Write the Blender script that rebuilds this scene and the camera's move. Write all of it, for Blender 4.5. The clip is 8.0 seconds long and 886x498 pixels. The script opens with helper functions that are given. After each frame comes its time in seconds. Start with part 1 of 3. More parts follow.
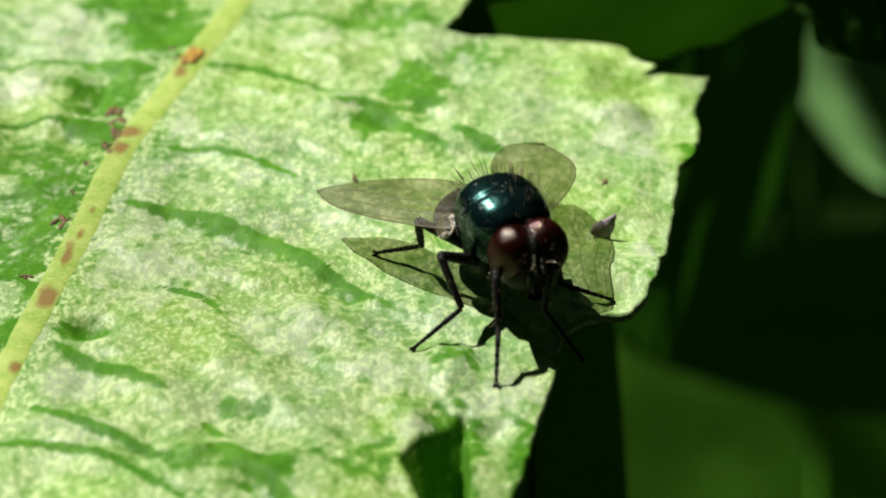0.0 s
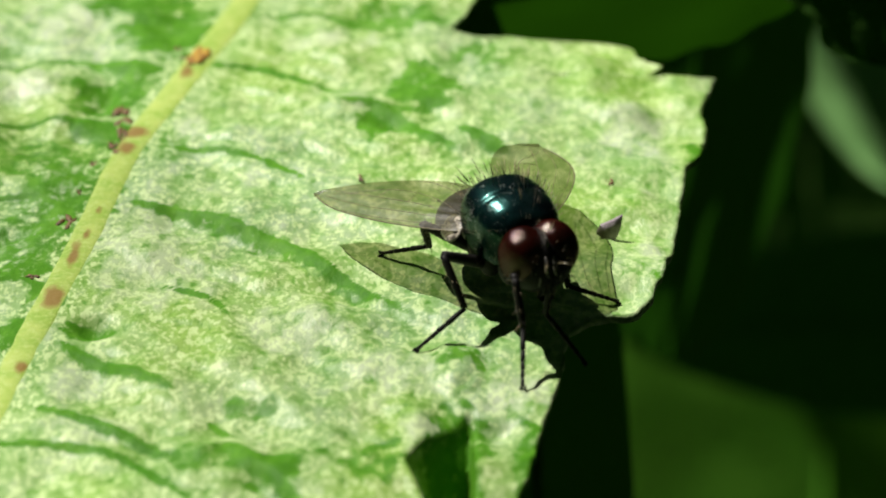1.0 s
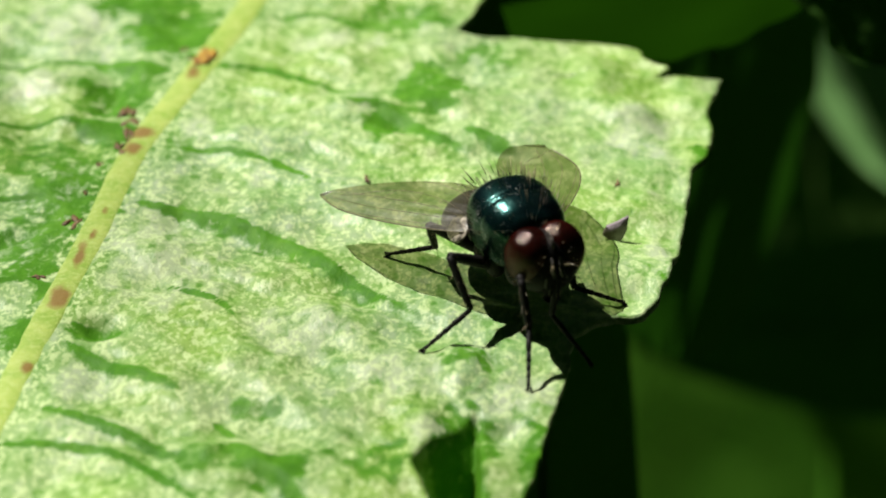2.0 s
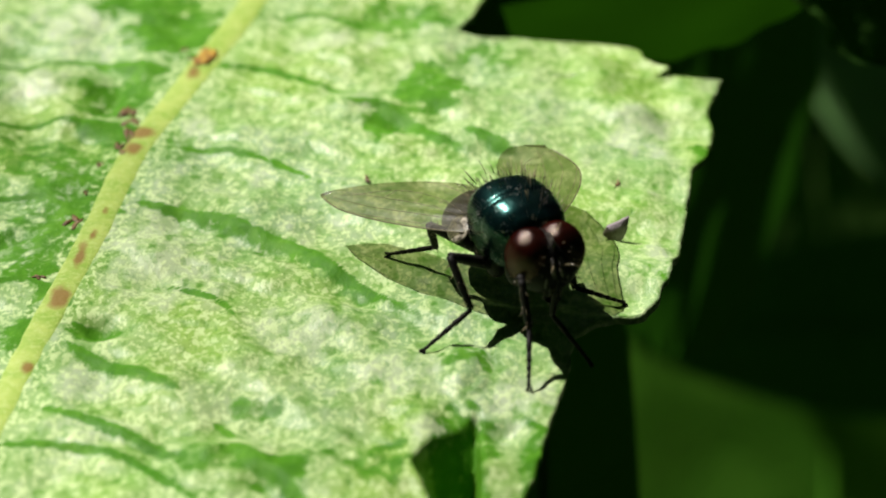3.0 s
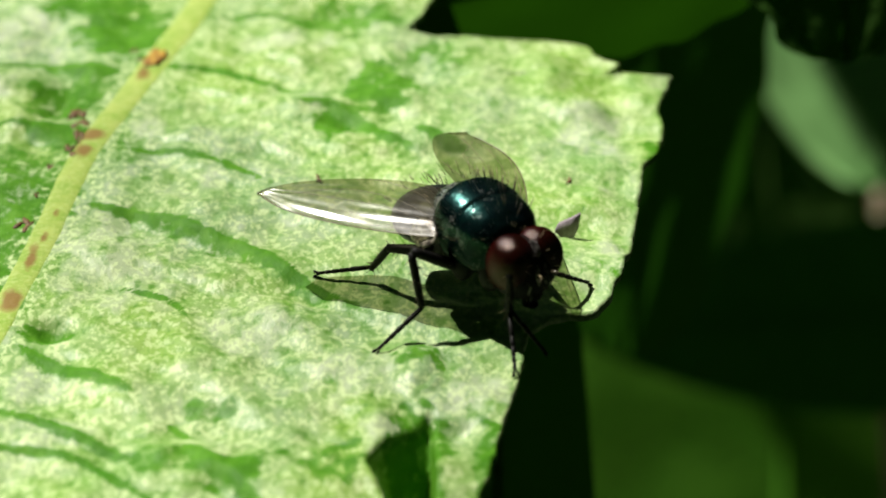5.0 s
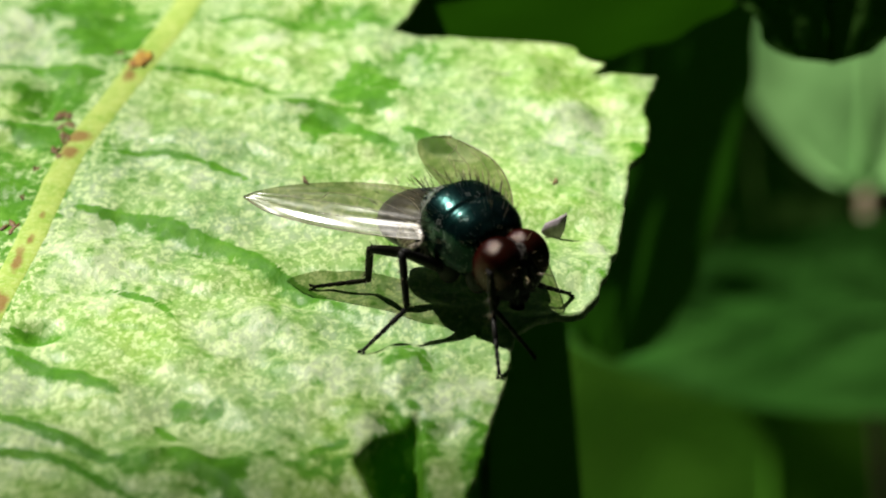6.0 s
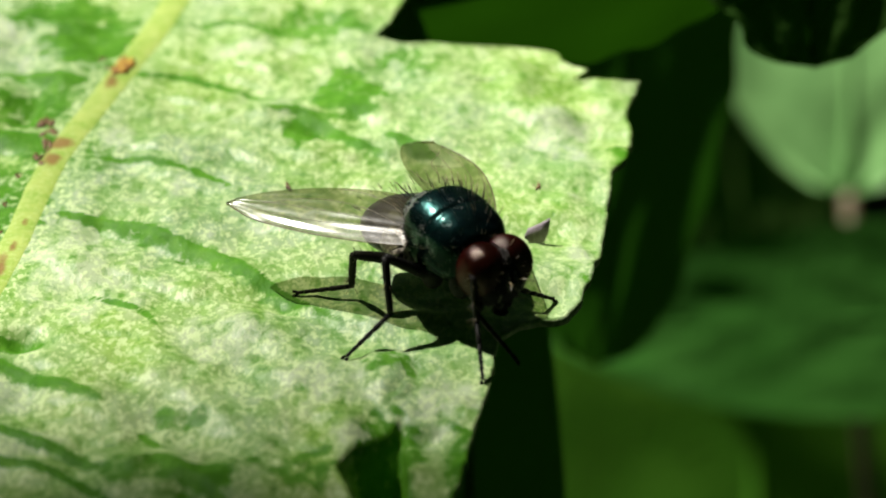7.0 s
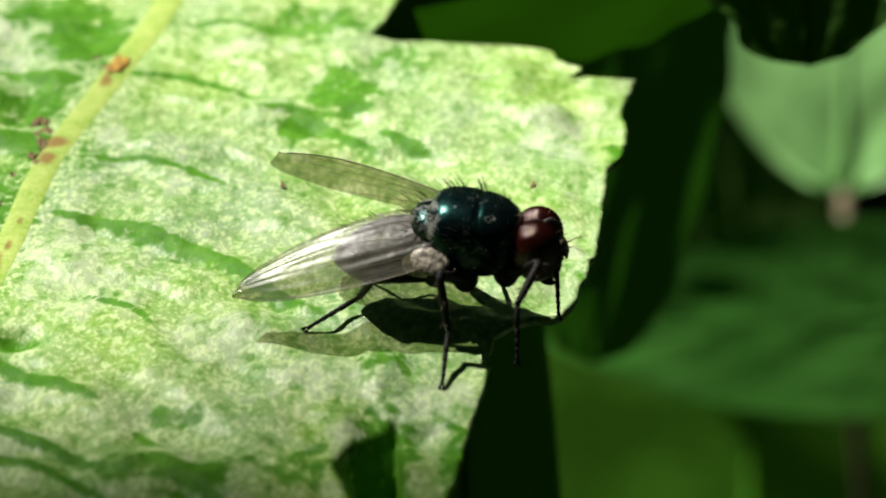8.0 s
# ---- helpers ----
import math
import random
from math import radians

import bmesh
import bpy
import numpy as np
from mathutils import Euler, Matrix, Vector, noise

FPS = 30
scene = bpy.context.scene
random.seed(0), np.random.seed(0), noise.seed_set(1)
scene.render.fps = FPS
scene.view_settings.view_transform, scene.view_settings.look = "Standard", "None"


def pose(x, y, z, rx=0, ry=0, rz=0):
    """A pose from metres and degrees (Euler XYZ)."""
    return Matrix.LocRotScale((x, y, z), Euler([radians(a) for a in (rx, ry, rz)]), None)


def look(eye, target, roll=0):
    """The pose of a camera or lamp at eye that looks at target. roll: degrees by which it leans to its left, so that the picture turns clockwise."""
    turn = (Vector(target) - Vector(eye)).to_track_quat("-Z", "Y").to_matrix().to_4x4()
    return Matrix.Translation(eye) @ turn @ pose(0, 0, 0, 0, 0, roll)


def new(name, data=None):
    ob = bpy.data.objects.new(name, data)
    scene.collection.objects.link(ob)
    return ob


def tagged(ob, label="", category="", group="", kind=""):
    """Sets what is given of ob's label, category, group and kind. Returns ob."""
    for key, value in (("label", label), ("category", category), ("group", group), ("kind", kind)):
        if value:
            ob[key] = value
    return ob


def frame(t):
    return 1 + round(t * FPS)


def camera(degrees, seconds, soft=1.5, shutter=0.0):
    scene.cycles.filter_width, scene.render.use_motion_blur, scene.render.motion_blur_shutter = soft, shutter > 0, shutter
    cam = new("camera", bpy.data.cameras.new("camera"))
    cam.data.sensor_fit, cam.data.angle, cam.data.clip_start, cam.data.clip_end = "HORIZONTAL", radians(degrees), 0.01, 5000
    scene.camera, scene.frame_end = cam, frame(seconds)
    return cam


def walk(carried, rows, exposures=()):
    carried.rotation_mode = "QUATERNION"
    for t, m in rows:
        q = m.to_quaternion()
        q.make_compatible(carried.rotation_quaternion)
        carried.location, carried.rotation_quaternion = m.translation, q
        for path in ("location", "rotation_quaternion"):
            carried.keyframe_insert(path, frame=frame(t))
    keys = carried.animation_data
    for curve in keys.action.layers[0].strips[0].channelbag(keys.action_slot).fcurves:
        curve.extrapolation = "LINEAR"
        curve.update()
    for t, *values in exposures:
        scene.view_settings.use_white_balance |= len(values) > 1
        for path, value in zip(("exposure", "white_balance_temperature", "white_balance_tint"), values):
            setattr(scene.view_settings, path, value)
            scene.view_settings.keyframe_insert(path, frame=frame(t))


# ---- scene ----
MM = 0.001
# ---- camera: held still, panning slowly after the leaf ----
cam = camera(20, 8.0, soft=1.9)
EYE = (0.0, -71.72 * MM, 39.75 * MM)
AIM = [(0.0, 0.00, 0.00), (0.5, -0.11, 0.04), (1.0, -0.20, 0.04), (1.5, -0.37, 0.08), (3.0, -0.41, 0.11),
       (3.5, -0.07, 0.04), (4.0, 0.41, 0.00), (4.5, 0.85, 0.00), (6.0, 1.59, 0.06), (6.5, 1.90, 0.19),
       (7.0, 2.15, 0.42), (7.5, 2.04, 0.46), (7.9, 2.26, 0.34), (8.0, 2.31, 0.31)]
walk(cam, [(t, look(EYE, (x * MM, y * MM, 0))) for t, x, y in AIM],
     exposures=[(0.0, 0.55), (4.4, 0.56), (6.0, 0.74), (7.5, 0.78), (8.0, 0.86)])
cam.data.dof.use_dof = True
cam.data.dof.focus_distance = 80 * MM
cam.data.dof.aperture_fstop = 75

# ---- light: high sun from behind the leaf, sky above ----
SUN = Vector((-0.54, 0.42, 1.0)).normalized()
world = bpy.data.worlds.new("sky")
scene.world = world
world.use_nodes = True
sky = world.node_tree.nodes.new("ShaderNodeTexSky")
sky.sky_type, sky.sun_disc = "NISHITA", False
sky.sun_elevation = math.asin(SUN.z)
sky.sun_rotation = math.atan2(SUN.x, SUN.y)
back = world.node_tree.nodes["Background"]
back.inputs["Strength"].default_value = 0.0025
world.node_tree.links.new(sky.outputs["Color"], back.inputs["Color"])
lamp = bpy.data.lights.new("sun", "SUN")
lamp.energy, lamp.angle, lamp.color = 5.0, radians(0.55), (1.0, 0.95, 0.86)
sun = new("sun", lamp)
sun.matrix_world = look(SUN, (0, 0, 0))


# ---- materials ----
class Mat:
    """A principled material and a few short ways to wire it."""

    def __init__(self, name, rough=0.5, metal=0.0, spec=0.5):
        self.m = bpy.data.materials.new(name)
        self.m.use_nodes = True
        self.t = self.m.node_tree
        self.p = self.t.nodes["Principled BSDF"]
        self.p.inputs["Roughness"].default_value = rough
        self.p.inputs["Metallic"].default_value = metal
        self.p.inputs["Specular IOR Level"].default_value = spec
        co = self.t.nodes.new("ShaderNodeTexCoord")
        self.co = co.outputs["Object"]

    def stretch(self, x, y, z):
        n = self.t.nodes.new("ShaderNodeMapping")
        n.inputs["Scale"].default_value = (x, y, z)
        self.link(self.co, n.inputs["Vector"])
        self.co = n.outputs["Vector"]

    def link(self, a, b):
        self.t.links.new(a, b)

    def noise(self, size, detail=4.0, rough=0.6, warp=0.0):
        n = self.t.nodes.new("ShaderNodeTexNoise")
        n.inputs["Scale"].default_value = 1.0 / size
        n.inputs["Detail"].default_value = detail
        n.inputs["Roughness"].default_value = rough
        n.inputs["Distortion"].default_value = warp
        self.link(self.co, n.inputs["Vector"])
        return n.outputs["Fac"]

    def cells(self, size, feature="F1", uneven=1.0):
        n = self.t.nodes.new("ShaderNodeTexVoronoi")
        n.feature = feature
        n.inputs["Scale"].default_value = 1.0 / size
        n.inputs["Randomness"].default_value = uneven
        self.link(self.co, n.inputs["Vector"])
        return n.outputs["Distance"]

    def ramp(self, fac, *stops):
        n = self.t.nodes.new("ShaderNodeValToRGB")
        e = n.color_ramp.elements
        while len(e) < len(stops):
            e.new(0.5)
        for el, (at, c) in zip(e, stops):
            el.position = at
            el.color = (*c, 1) if isinstance(c, tuple) else (c, c, c, 1)
        self.link(fac, n.inputs["Fac"])
        return n.outputs["Color"]

    def mix(self, fac, a, b, blend="MIX"):
        n = self.t.nodes.new("ShaderNodeMix")
        n.data_type, n.blend_type = "RGBA", blend
        for key, v in ((0, fac), (6, a), (7, b)):
            if isinstance(v, (int, float)):
                n.inputs[key].default_value = v
            elif isinstance(v, tuple):
                n.inputs[key].default_value = (*v, 1)
            else:
                self.link(v, n.inputs[key])
        return n.outputs[2]

    def maths(self, op, a, b=0.0):
        n = self.t.nodes.new("ShaderNodeMath")
        n.operation = op
        for key, v in ((0, a), (1, b)):
            if isinstance(v, (int, float)):
                n.inputs[key].default_value = v
            else:
                self.link(v, n.inputs[key])
        return n.outputs[0]

    def attribute(self, name):
        n = self.t.nodes.new("ShaderNodeAttribute")
        n.attribute_name = name
        return n.outputs["Fac"]

    def colour(self, c):
        if isinstance(c, tuple):
            self.p.inputs["Base Color"].default_value = (*c, 1)
        else:
            self.link(c, self.p.inputs["Base Color"])

    def bump(self, height, depth, strength=1.0):
        n = self.t.nodes.new("ShaderNodeBump")
        n.inputs["Distance"].default_value = depth
        n.inputs["Strength"].default_value = strength
        self.link(height, n.inputs["Height"])
        self.link(n.outputs["Normal"], self.p.inputs["Normal"])
        return n.outputs["Normal"]

    def gloss(self, colour, rough, normal=None):
        """An even gloss of its own colour over the rest."""
        g = self.t.nodes.new("ShaderNodeBsdfGlossy")
        g.inputs["Color"].default_value = (*colour, 1)
        g.inputs["Roughness"].default_value = rough
        if normal is not None:
            self.link(normal, g.inputs["Normal"])
        both = self.t.nodes.new("ShaderNodeAddShader")
        self.link(self.p.outputs[0], both.inputs[0])
        self.link(g.outputs[0], both.inputs[1])
        self.link(both.outputs[0], self.t.nodes["Material Output"].inputs["Surface"])


def leaf_material():
    m = Mat("crinkled_leaf", rough=0.5, spec=0.4)
    vein = m.attribute("vein")
    smooth = m.attribute("smooth")
    hem = m.attribute("hem")
    frost = m.attribute("frost")
    m.stretch(1, 0.62, 1)
    region = m.noise(6.0 * MM, 2, 0.5)
    patch = m.noise(2.2 * MM, 3, 0.6, 0.5)
    tuft = m.noise(0.8 * MM, 3, 0.6)
    fleck = m.noise(0.30 * MM, 3, 0.65, 0.3)
    crumb = m.noise(0.17 * MM, 2, 0.6, 0.2)
    pit = m.noise(0.45 * MM, 3, 0.6)
    green = m.maths("MAXIMUM", vein, smooth)
    # bare green tissue
    bare = m.ramp(m.maths("ADD", m.maths("MULTIPLY", patch, 0.5), m.maths("MULTIPLY", pit, 0.5)), (0.36, (0.036, 0.140, 0.006)), (0.50, (0.062, 0.200, 0.011)), (0.64, (0.105, 0.270, 0.024)))
    # downy tissue, yellower or bluer by region
    tone = m.maths("ADD", m.maths("MULTIPLY", patch, 0.5), m.maths("MULTIPLY", tuft, 0.5))
    warm = m.ramp(tone, (0.31, (0.150, 0.315, 0.030)), (0.50, (0.225, 0.375, 0.075)), (0.68, (0.310, 0.440, 0.140)))
    cool = m.ramp(tone, (0.31, (0.125, 0.285, 0.050)), (0.50, (0.215, 0.345, 0.145)), (0.68, (0.320, 0.405, 0.275)))
    pale = m.mix(m.ramp(region, (0.36, 0.0), (0.62, 1.0)), warm, cool)
    lean = m.maths("ADD", m.maths("MULTIPLY", tuft, 0.35), m.maths("MULTIPLY", fleck, 0.65))
    down = m.maths("SUBTRACT", lean, m.maths("MULTIPLY", green, 0.24))
    pale = m.mix(m.ramp(m.maths("ADD", frost, m.maths("MULTIPLY", m.maths("SUBTRACT", tuft, 0.5), 2.5)), (0.25, 0.0), (1.0, 0.6)), pale, (0.42, 0.48, 0.35))
    c = m.mix(m.ramp(down, (0.32, 0.0), (0.45, 1.0)), bare, pale)
    # small bright crumbs of down
    lit = m.ramp(m.maths("ADD", m.maths("MULTIPLY", crumb, 0.6), m.maths("MULTIPLY", fleck, 0.4)), (0.50, 0.0), (0.55, 1.0))
    lit = m.maths("MULTIPLY", lit, m.ramp(m.maths("ADD", down, m.maths("MULTIPLY", hem, 0.1)), (0.40, 0.0), (0.50, 1.0)))
    lit = m.maths("MULTIPLY", lit, m.ramp(m.maths("ADD", tone, m.maths("MULTIPLY", hem, 0.2)), (0.36, 0.40), (0.56, 0.92)))
    # calmer down towards the tip side
    axes = m.t.nodes.new("ShaderNodeSeparateXYZ")
    m.link(m.co, axes.inputs[0])
    calm = m.ramp(m.maths("ADD", m.maths("MULTIPLY", axes.outputs["X"], 0.05 / MM), m.maths("MULTIPLY", region, 0.6)), (0.35, 0.78), (0.75, 0.40))
    c = m.mix(m.maths("MULTIPLY", lit, calm), c, (0.54, 0.66, 0.33))
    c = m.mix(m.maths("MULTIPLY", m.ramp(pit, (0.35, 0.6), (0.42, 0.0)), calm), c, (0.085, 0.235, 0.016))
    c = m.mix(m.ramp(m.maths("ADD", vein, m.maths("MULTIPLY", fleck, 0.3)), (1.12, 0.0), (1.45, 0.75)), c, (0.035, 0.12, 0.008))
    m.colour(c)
    m.link(m.ramp(green, (0.2, 0.46), (0.9, 0.55)), m.p.inputs["Roughness"])
    m.link(m.ramp(green, (0.2, 0.32), (0.8, 0.08)), m.p.inputs["Specular IOR Level"])
    m.bump(m.maths("ADD", m.maths("MULTIPLY", fleck, 0.7), m.maths("MULTIPLY", tuft, 1.2)), 0.07 * MM, 0.6)
    return m.m


def midrib_material():
    m = Mat("pale_midrib", rough=0.45, spec=0.35)
    n = m.noise(0.8 * MM, 4)
    f = m.noise(0.16 * MM, 3)
    c = m.ramp(n, (0.35, (0.22, 0.36, 0.045)), (0.65, (0.36, 0.46, 0.11)))
    c = m.mix(m.ramp(f, (0.50, 0.0), (0.62, 0.45)), c, (0.44, 0.54, 0.20))
    stain = m.maths("ADD", m.attribute("stain"), m.maths("MULTIPLY", m.maths("SUBTRACT", n, 0.5), 1.4))
    m.colour(m.mix(m.ramp(stain, (0.38, 0.0), (0.75, 0.8)), c, (0.19, 0.070, 0.020)))
    m.bump(f, 0.05 * MM, 0.5)
    return m.m


def plain_leaf(name, dark, light, size=6.0, rough=0.5, thin=None, share=0.4, spec=0.3):
    m = Mat(name, rough=rough, spec=spec)
    n = m.noise(size * MM, 4, 0.6, 0.4)
    f = m.noise(size * 0.12 * MM, 3)
    c = m.ramp(n, (0.3, dark), (0.7, light))
    m.colour(m.mix(m.ramp(f, (0.4, 0.0), (0.8, 0.35)), c, light))
    m.bump(m.maths("ADD", n, f), 0.3 * MM, 0.5)
    if thin:
        glow = m.t.nodes.new("ShaderNodeBsdfTranslucent")
        m.link(m.mix(n, thin, tuple(v * 0.7 for v in thin)), glow.inputs["Color"])
        mixer = m.t.nodes.new("ShaderNodeMixShader")
        mixer.inputs[0].default_value = share
        m.link(m.p.outputs[0], mixer.inputs[1])
        m.link(glow.outputs[0], mixer.inputs[2])
        m.link(mixer.outputs[0], m.t.nodes["Material Output"].inputs["Surface"])
    return m.m


def speckled(name, a, b, size, rough=0.5, metal=0.0, spec=0.5, lo=0.4, hi=0.65, depth=0.02):
    m = Mat(name, rough=rough, metal=metal, spec=spec)
    n = m.noise(size * MM, 4, 0.65)
    m.colour(m.ramp(n, (lo, a), (hi, b)))
    m.bump(n, depth * MM, 0.6)
    return m.m


def eye_material():
    """Red-brown eye of many tiny domed lenses."""
    m = Mat("compound_eye", rough=0.4, spec=0.0)
    c = m.cells(0.05 * MM, uneven=0.0)
    n = m.noise(0.6 * MM, 2)
    m.colour(m.ramp(n, (0.35, (0.007, 0.0008, 0.0007)), (0.7, (0.018, 0.002, 0.0014))))
    facets = m.bump(m.maths("MULTIPLY", m.maths("MULTIPLY", c, c), -1.0), 0.015 * MM, 1.0)
    m.gloss((0.060, 0.044, 0.041), 0.14, facets)
    return m.m


def wing_material():
    m = Mat("wing_membrane", rough=0.38, spec=0.5)
    n = m.noise(0.5 * MM, 3, 0.6)
    m.colour(m.ramp(n, (0.35, (0.045, 0.040, 0.022)), (0.7, (0.09, 0.08, 0.045))))
    m.bump(m.noise(0.75 * MM, 2), 0.12 * MM, 0.35)
    m.p.inputs["Coat Weight"].default_value = 0.42
    m.p.inputs["Coat IOR"].default_value = 1.9
    m.p.inputs["Coat Roughness"].default_value = 0.17
    clear = m.t.nodes.new("ShaderNodeBsdfTransparent")
    clear.inputs["Color"].default_value = (0.64, 0.64, 0.46, 1)
    mixer = m.t.nodes.new("ShaderNodeMixShader")
    mixer.inputs[0].default_value = 0.42
    m.link(clear.outputs[0], mixer.inputs[1])
    m.link(m.p.outputs[0], mixer.inputs[2])
    m.link(mixer.outputs[0], m.t.nodes["Material Output"].inputs["Surface"])
    return m.m


def thorax_material():
    m = Mat("metallic_cuticle", rough=0.2, metal=0.3)
    m.p.inputs["Coat Weight"].default_value = 0.18
    m.p.inputs["Coat Roughness"].default_value = 0.14
    tone = m.noise(0.9 * MM, 3, 0.6)
    grain = m.noise(0.07 * MM, 3, 0.7)
    drift = m.noise(0.55 * MM, 2, 0.5, 0.5)
    c = m.ramp(tone, (0.35, (0.0008, 0.001, 0.002)), (0.55, (0.001, 0.003, 0.004)), (0.75, (0.001, 0.007, 0.007)))
    m.p.inputs["Specular Tint"].default_value = (0.30, 1.0, 0.95, 1)
    m.p.inputs["Specular IOR Level"].default_value = 0.30
    axes = m.t.nodes.new("ShaderNodeSeparateXYZ")
    m.link(m.co, axes.inputs[0])
    height = m.maths("ADD", m.maths("MULTIPLY", axes.outputs["Z"], 1 / MM), m.maths("MULTIPLY", m.maths("SUBTRACT", drift, 0.5), 1.6))
    shiny = m.ramp(height, (0.0, 0.0), (0.5, 1.0))
    m.link(m.maths("MULTIPLY", shiny, 0.36), m.p.inputs["Specular IOR Level"])
    # grey dusting, thicker behind and on the flanks
    rear = m.ramp(m.maths("MULTIPLY", axes.outputs["X"], -1 / MM), (0.45, 0.0), (1.15, 0.13))
    flank = m.maths("MULTIPLY", m.maths("SUBTRACT", 1.0, shiny), 0.015)
    mask = m.maths("ADD", m.maths("MULTIPLY", grain, 0.6), m.maths("MULTIPLY", drift, 0.6))
    dust = m.ramp(m.maths("ADD", mask, m.maths("ADD", rear, flank)), (0.705, 0.0), (0.80, 1.0))
    m.colour(m.mix(dust, c, (0.20, 0.19, 0.175)))
    m.link(m.ramp(dust, (0.0, 0.23), (1.0, 0.6)), m.p.inputs["Roughness"])
    m.link(m.ramp(dust, (0.0, 0.1), (1.0, 0.0)), m.p.inputs["Metallic"])
    m.bump(m.maths("ADD", m.maths("MULTIPLY", tone, 3.2), m.maths("MULTIPLY", grain, 0.25)), 0.022 * MM, 0.9)
    m.gloss((0.0004, 0.0085, 0.0072), 0.34)
    return m.m


def hedge_material():
    m = Mat("hedge_leaf", rough=0.5)
    n = m.noise(25 * MM, 4)
    c = m.ramp(n, (0.3, (0.02, 0.06, 0.006)), (0.7, (0.035, 0.10, 0.012)))
    m.colour(c)
    thin = m.t.nodes.new("ShaderNodeBsdfTranslucent")
    m.link(m.ramp(n, (0.3, (0.025, 0.10, 0.006)), (0.7, (0.045, 0.16, 0.010))), thin.inputs["Color"])
    mixer = m.t.nodes.new("ShaderNodeMixShader")
    mixer.inputs[0].default_value = 0.45
    m.link(m.p.outputs[0], mixer.inputs[1])
    m.link(thin.outputs[0], mixer.inputs[2])
    m.link(mixer.outputs[0], m.t.nodes["Material Output"].inputs["Surface"])
    return m.m


HEDGE = hedge_material()
LEAF = leaf_material()
MIDRIB = midrib_material()
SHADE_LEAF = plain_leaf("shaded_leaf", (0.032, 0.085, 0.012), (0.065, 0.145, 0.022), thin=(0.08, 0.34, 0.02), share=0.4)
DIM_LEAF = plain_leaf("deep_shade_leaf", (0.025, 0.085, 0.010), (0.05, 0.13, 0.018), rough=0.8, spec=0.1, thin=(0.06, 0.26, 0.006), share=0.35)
BACK_LEAF = plain_leaf("background_leaf", (0.16, 0.38, 0.11), (0.24, 0.48, 0.16), 14.0)
LOW_LEAF = plain_leaf("low_leaf", (0.08, 0.28, 0.018), (0.14, 0.38, 0.032), 12.0, rough=0.9, thin=(0.14, 0.40, 0.02), share=0.3, spec=0.1)
MID_LEAF = plain_leaf("dim_leaf", (0.045, 0.20, 0.022), (0.085, 0.29, 0.045), 12.0, rough=0.9, thin=(0.05, 0.22, 0.02), share=0.3, spec=0.1)
STALK = speckled("reddish_stalk", (0.12, 0.12, 0.05), (0.17, 0.10, 0.055), 2.0)
STEM = speckled("green_stem", (0.05, 0.10, 0.02), (0.09, 0.15, 0.04), 3.0)
SOIL = speckled("shade_toned_soil", (0.008, 0.014, 0.004), (0.016, 0.030, 0.008), 8.0, 0.9, depth=3.0)
THORAX = thorax_material()
ABDOMEN = speckled("dusted_cuticle", (0.004, 0.006, 0.010), (0.050, 0.052, 0.062), 0.16, 0.36, 0.2, spec=0.3, lo=0.50, hi=0.78)
CUTICLE = speckled("black_cuticle", (0.004, 0.004, 0.004), (0.010, 0.009, 0.008), 0.3, 0.55, spec=0.15)
DUST = speckled("silver_dusting", (0.012, 0.011, 0.011), (0.24, 0.22, 0.20), 0.10, 0.5, spec=0.3, lo=0.46, hi=0.7)
SCALE = speckled("cream_scale", (0.06, 0.05, 0.04), (0.58, 0.52, 0.42), 0.20, 0.4, lo=0.42, hi=0.68)
EYEBALL = eye_material()
WING = wing_material()
WING_VEIN = speckled("brown_wing_vein", (0.09, 0.075, 0.04), (0.17, 0.14, 0.08), 0.4, 0.4)
BRISTLE = speckled("dark_bristle", (0.012, 0.010, 0.008), (0.30, 0.24, 0.14), 0.5, 0.3, lo=0.45, hi=0.62)
SCAR = speckled("orange_scar", (0.16, 0.055, 0.008), (0.46, 0.29, 0.035), 0.35)
GRIT = speckled("brown_grit", (0.07, 0.035, 0.010), (0.20, 0.11, 0.035), 0.2, 0.6)
FLAKE = speckled("grey_flake", (0.20, 0.17, 0.19), (0.32, 0.28, 0.31), 0.3, 0.7, spec=0.2)


# ---- helpers of the place ----
def smooth_mesh(name, bm):
    me = bpy.data.meshes.new(name)
    bm.to_mesh(me)
    bm.free()
    for p in me.polygons:
        p.use_smooth = True
    return me


def part(name, bm, material, parent, label=""):
    """One mesh object, modelled in millimetres, under a thing or a part."""
    bmesh.ops.scale(bm, vec=(MM, MM, MM), verts=bm.verts)
    ob = new(name, smooth_mesh(name, bm))
    ob.data.materials.append(material)
    ob.parent = parent
    return tagged(ob, label)


def thing(name, label, category, at=(0, 0, 0), group="", kind=""):
    ob = new(name)
    ob.empty_display_size = MM
    ob.location = Vector(at) * MM
    return tagged(ob, label, category, group, kind)


def blob(centre, size, turn=(0, 0, 0), seg=24, shape=None, bm=None):
    """A rounded lump; shape bends its points."""
    bm = bm or bmesh.new()
    made = bmesh.ops.create_uvsphere(bm, u_segments=seg, v_segments=max(6, seg * 2 // 3), radius=1.0)["verts"]
    m = pose(*centre, *turn)
    for v in made:
        co = Vector(v.co)
        if shape:
            co = shape(co)
        v.co = m @ Vector((co.x * size[0], co.y * size[1], co.z * size[2]))
    return bm


def tube(points, radii, sides=8, bm=None, flat=1.0):
    """A tapered tube through points."""
    bm = bm or bmesh.new()
    pts = [Vector(p) for p in points]
    rings = []
    for i, p in enumerate(pts):
        d = (pts[min(i + 1, len(pts) - 1)] - pts[max(i - 1, 0)]).normalized()
        side = d.cross(Vector((0, 0, 1)))
